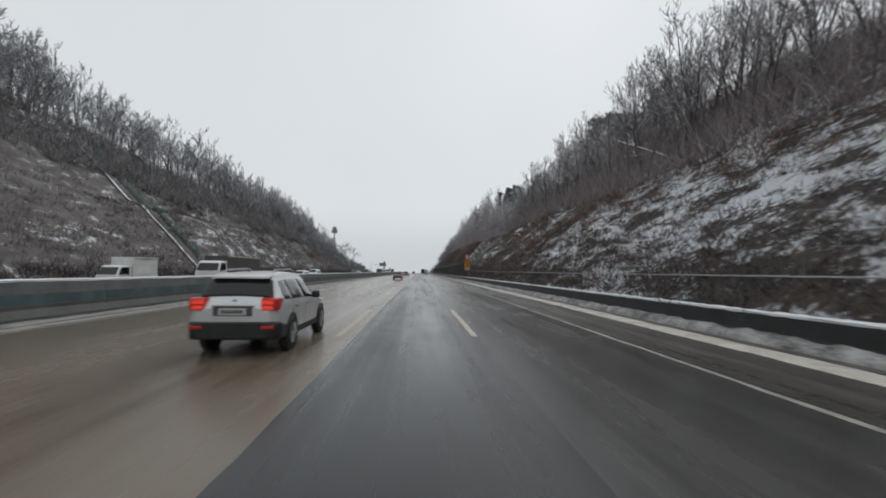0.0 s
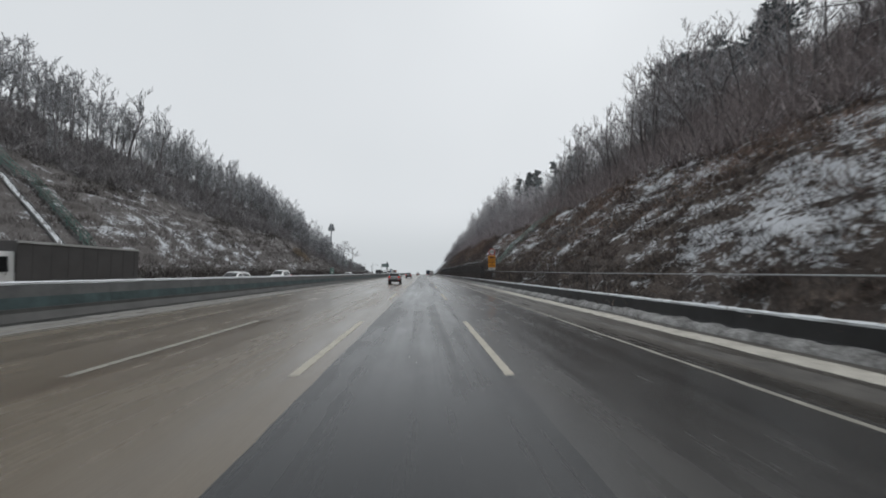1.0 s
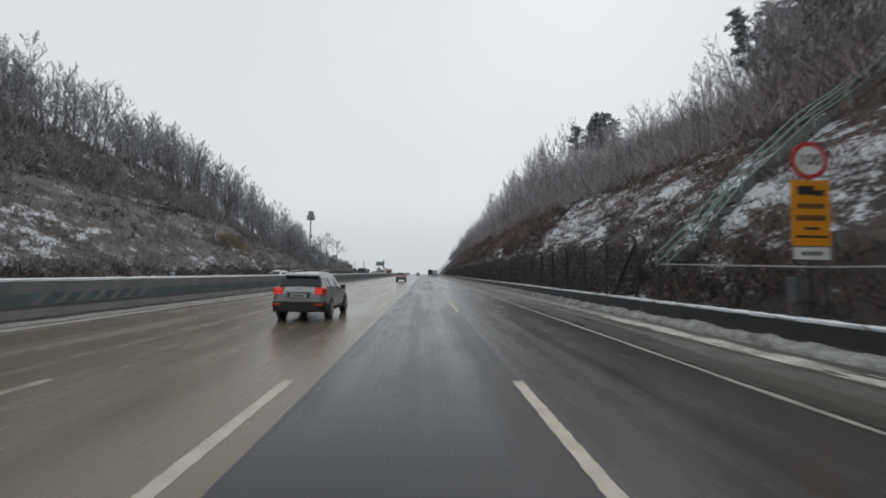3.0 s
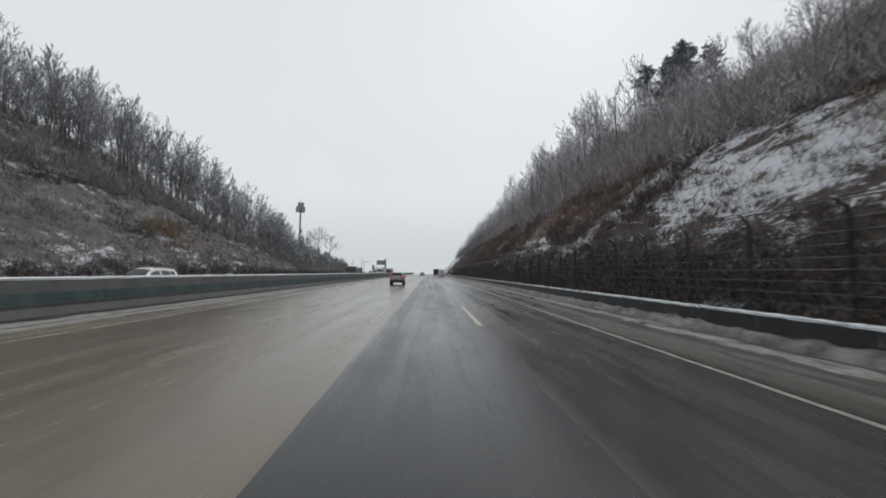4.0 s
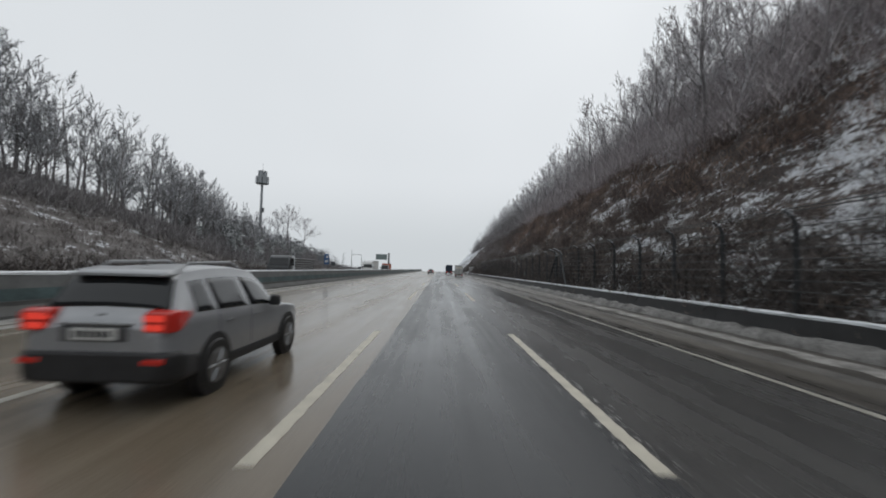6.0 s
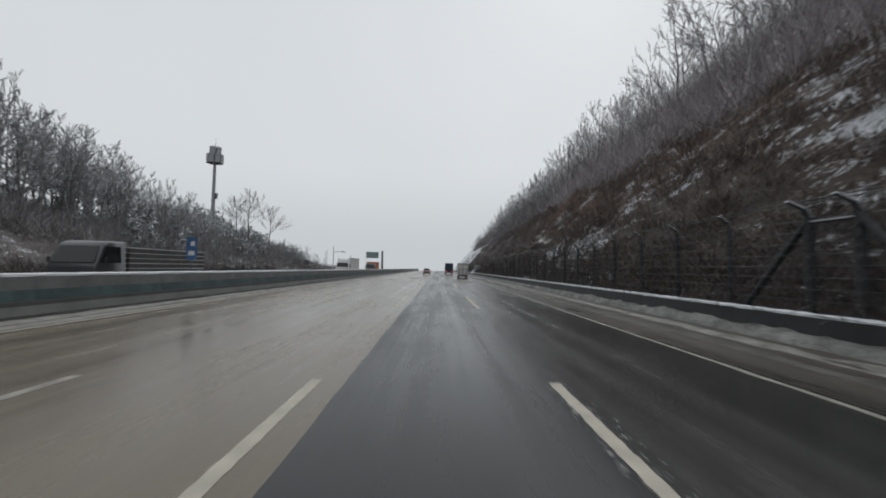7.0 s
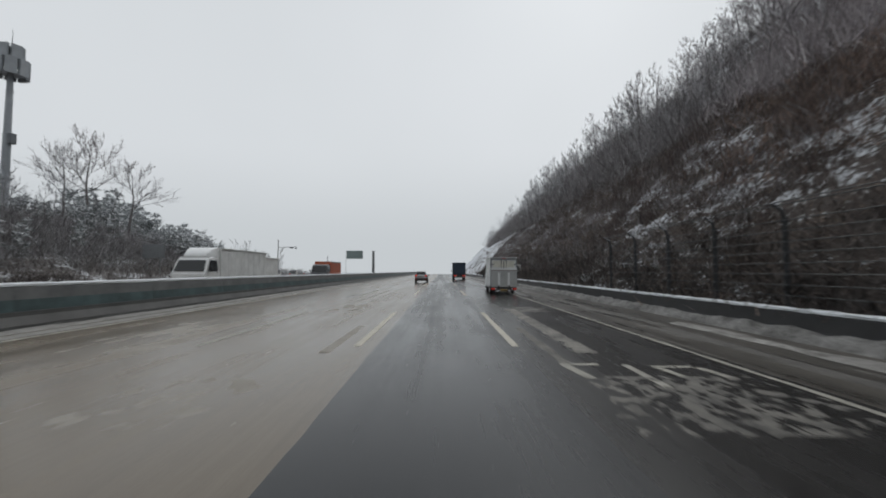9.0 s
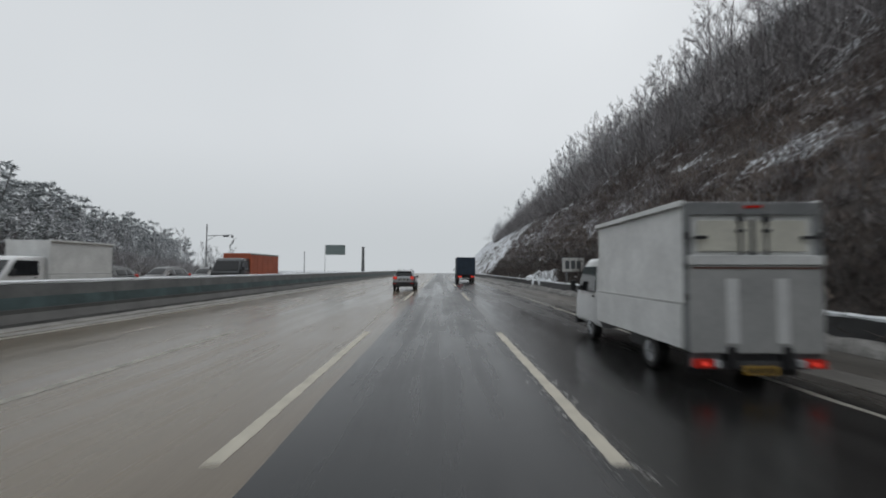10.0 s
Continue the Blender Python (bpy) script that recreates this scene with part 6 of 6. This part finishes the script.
        wheel(c, s * 0.82, 1.35, 0.30, 0.20)
        wheel(c, s * 0.82, 4.50, 0.30, 0.20)
    part("top_frame", bm_box(-w + 0.06, w - 0.06, -0.02, 0.03, zt - 0.22, zt - 0.03, bevel=0.01), M_FRAME, c)
    part("door_gap", bm_box(-0.025, 0.025, -0.018, 0.03, zb + 1.36, zb + 1.90, bevel=0.004), M_DIRTGREY, c)
    part("brake_lamp", bm_box(-0.13, 0.13, -0.04, -0.02, zt - 0.12, zt - 0.08, bevel=0.005), M_TAIL_DIM, c, "slim red high brake lamp")
    lift = part("tail_lift", bm_box(-0.97, 0.97, -0.06, -0.022, zb - 0.06, zb + 1.22, bevel=0.012), M_LIFT, c, "grimy folded tail lift platform")
    part("lift_edge", bm_box(-0.975, 0.975, -0.085, -0.022, zb + 1.22, zb + 1.36, bevel=0.012), M_BOXWHITE, lift)
    part("rust_seam", bm_box(-0.93, 0.93, -0.068, -0.06, zb + 1.16, zb + 1.19), plain("rusty_seam", (0.14, 0.07, 0.05), 0.7), lift)
    part("chassis", bm_box(-0.42, 0.42, 0.0, 5.2, 0.34, 0.56, bevel=0.02), M_CLAD, c)
    part("underrun_bar", bm_box(-0.75, 0.75, -0.02, 0.06, 0.28, 0.40, bevel=0.02), M_DIRTGREY, c)
    for s in (-1, 1):
        part("lift_arm", bm_box(s * 0.40 - 0.05, s * 0.40 + 0.05, -0.12, 0.2, 0.30, 0.62, bevel=0.02), M_CLAD, c)
    p = part("number_plate", bm_box(-0.25, 0.25, -0.11, -0.085, 0.22, 0.35, bevel=0.005), M_PLATE_Y, c, "yellow number plate")
    for i in range(6):
        part("print_bar", bm_box(-0.2 + i * 0.07, -0.155 + i * 0.07, -0.114, -0.11, 0.25, 0.32), M_INK, p)
    part("battery_box", bm_box(-0.9, -0.5, 1.5, 2.2, 0.32, 0.56, bevel=0.02), M_CLAD, c)
    part("fuel_tank", bm_box(0.5, 0.9, 1.3, 2.4, 0.30, 0.56, bevel=0.03), M_CLAD, c)
    cab_unit(c, 3.74, 5.72, 1.86, 2.0, M_WHITECAR, 0.36)
    c.matrix_world = pose(*at, 0, 0, turn) @ Matrix.Scale(size, 4)
    return c


def cargo_truck(at, label, turn, length, wide, tall, box_mat, cab_paint, kind="box", deflector=0.0, cab_tall=2.6):
    """A heavier truck, tail at y = 0."""
    c = tagged(empty("cargo_truck"), label, "truck", "trucks on the road")
    w = wide / 2
    yb = length - 2.0
    if kind == "box":
        part("cargo_box", bm_box(-w, w, 0, yb, 1.0, tall, bevel=0.03), box_mat, c)
        for s in (-1, 1):
            part("roof_rail", bm_box(s * w - 0.05, s * w + 0.015, 0.0, yb, tall - 0.12, tall + 0.01, bevel=0.01), M_LIFT, c)
            part("rear_door", bm_box(min(s * 0.02, s * (w - 0.1)), max(s * 0.02, s * (w - 0.1)), -0.03, 0.0, 1.08, tall - 0.15, bevel=0.01), box_mat, c)
            for k in range(int(yb / 1.1)):
                part("side_rib", bm_box(s * w - 0.01, s * w + 0.03, 0.4 + k * 1.1, 0.46 + k * 1.1, 1.05, tall - 0.14), box_mat, c)
    else:
        part("flatbed", bm_box(-w, w, 0, yb, 0.95, 1.15, bevel=0.02), M_DIRTGREY, c)
        for k in range(5):
            part("board_pack", bm_box(-w + 0.1, w - 0.1, 0.3, yb - 0.3, 1.17 + k * 0.27, 1.39 + k * 0.27, bevel=0.01), M_GREYBOX, c, "pack of dark boards")
            part("snow_edge", bm_box(-w + 0.12, w - 0.12, 0.32, yb - 0.32, 1.39 + k * 0.27, 1.42 + k * 0.27), M_SNOW, c, "snow on the boards")
    part("chassis", bm_box(-0.45, 0.45, 0.1, length - 0.5, 0.6, 0.95, bevel=0.03), M_CLAD, c)
    part("underrun_bar", bm_box(-w + 0.1, w - 0.1, 0.0, 0.1, 0.42, 0.56, bevel=0.02), M_DIRTGREY, c)
    for s in (-1, 1):
        part("tail_lamp", bm_box(s * (w - 0.35) - 0.25, s * (w - 0.35) + 0.25, -0.08, 0.0, 0.72, 0.90, bevel=0.02), M_TAIL, c, "red tail lamp")
        for y in (1.4, 2.6, length - 1.2):
            wheel(c, s * (w - 0.17), y, 0.48, 0.3, M_DIRTGREY)
    cab_unit(c, length - 1.95, length, wide, cab_tall, cab_paint, 0.6, deflector)
    c.matrix_world = pose(*at, 0, 0, turn)
    return c


suv((-3.35, 8.60, 0), M_SILVER, "silver estate car with lit tail lamps on wet lane")
# these three repeat the silver car, placed to fit the camera's view
suv((-3.90, 87.0, 0), M_MIDCAR, "grey copy of the silver estate car with lit tail lamps on wet lane")
suv((-4.05, 152.5, 0), M_MIDCAR, "grey copy of the silver estate car with lit tail lamps on wet lane")
suv((-2.75, 282.0, 0), M_MIDCAR, "grey copy of the silver estate car far ahead on wet lane")
light_truck((4.81, 253.75, 0), "white box truck with folded tail lift on wet lane", turn=-1.0)
cargo_truck((3.55, 303.0, 0), "dark tarpaulin cargo truck far ahead in the outer lane", 0, 8.5, 2.35, 3.3, M_CANVAS, M_GREYCAR)
# the other direction, noses towards the oncoming view
light_truck((-26.6, 44.2, 0), "white box truck behind the median barrier", 180)
cargo_truck((-20.8, 55.0, 0), "white-cabbed truck with dark grey cargo box", 180, 11.0, 2.4, 3.15, M_GREYBOX, M_WHITECAR)
suv((-17.0, 66.5, 0), M_WHITECAR, "white estate car behind the median barrier", 180, M_TAIL_DIM)
# car body enlarged to stand in for a small white truck
suv((-21.0, 91.6, 0), M_WHITECAR, "enlarged white car standing in for a small truck behind the median barrier", 180, M_TAIL_DIM, 1.15)
suv((-17.0, 126.0, 0), M_WHITECAR, "white estate car behind the median barrier", 180, M_TAIL_DIM)
cargo_truck((-17.2, 202.8, 0), "dark flatbed truck with snowy stacked boards", 180, 9.8, 2.4, 3.0, M_GREYBOX, M_GREYCAR, "flat", 0.0, 2.75)
cargo_truck((-17.4, 261.4, 0), "white lorry with rounded cab roof deflector", 180, 10.2, 2.45, 3.35, M_BOXWHITE, M_WHITECAR, "box", 0.7, 2.7)
light_truck((-20.8, 273.6, 0), "white box truck beyond the median barrier", 180, size=1.15)
cargo_truck((-17.2, 290.5, 0), "truck with orange-red cargo box and grey cab", 180, 8.3, 2.35, 3.05, M_ORANGE, M_GREYCAR)
for y in (281.0, 288.0, 295.0):
    suv((-24.2, y, 0), M_GREYCAR, "dark grey estate car in the far queue", 180, M_TAIL_DIM, 1.1)
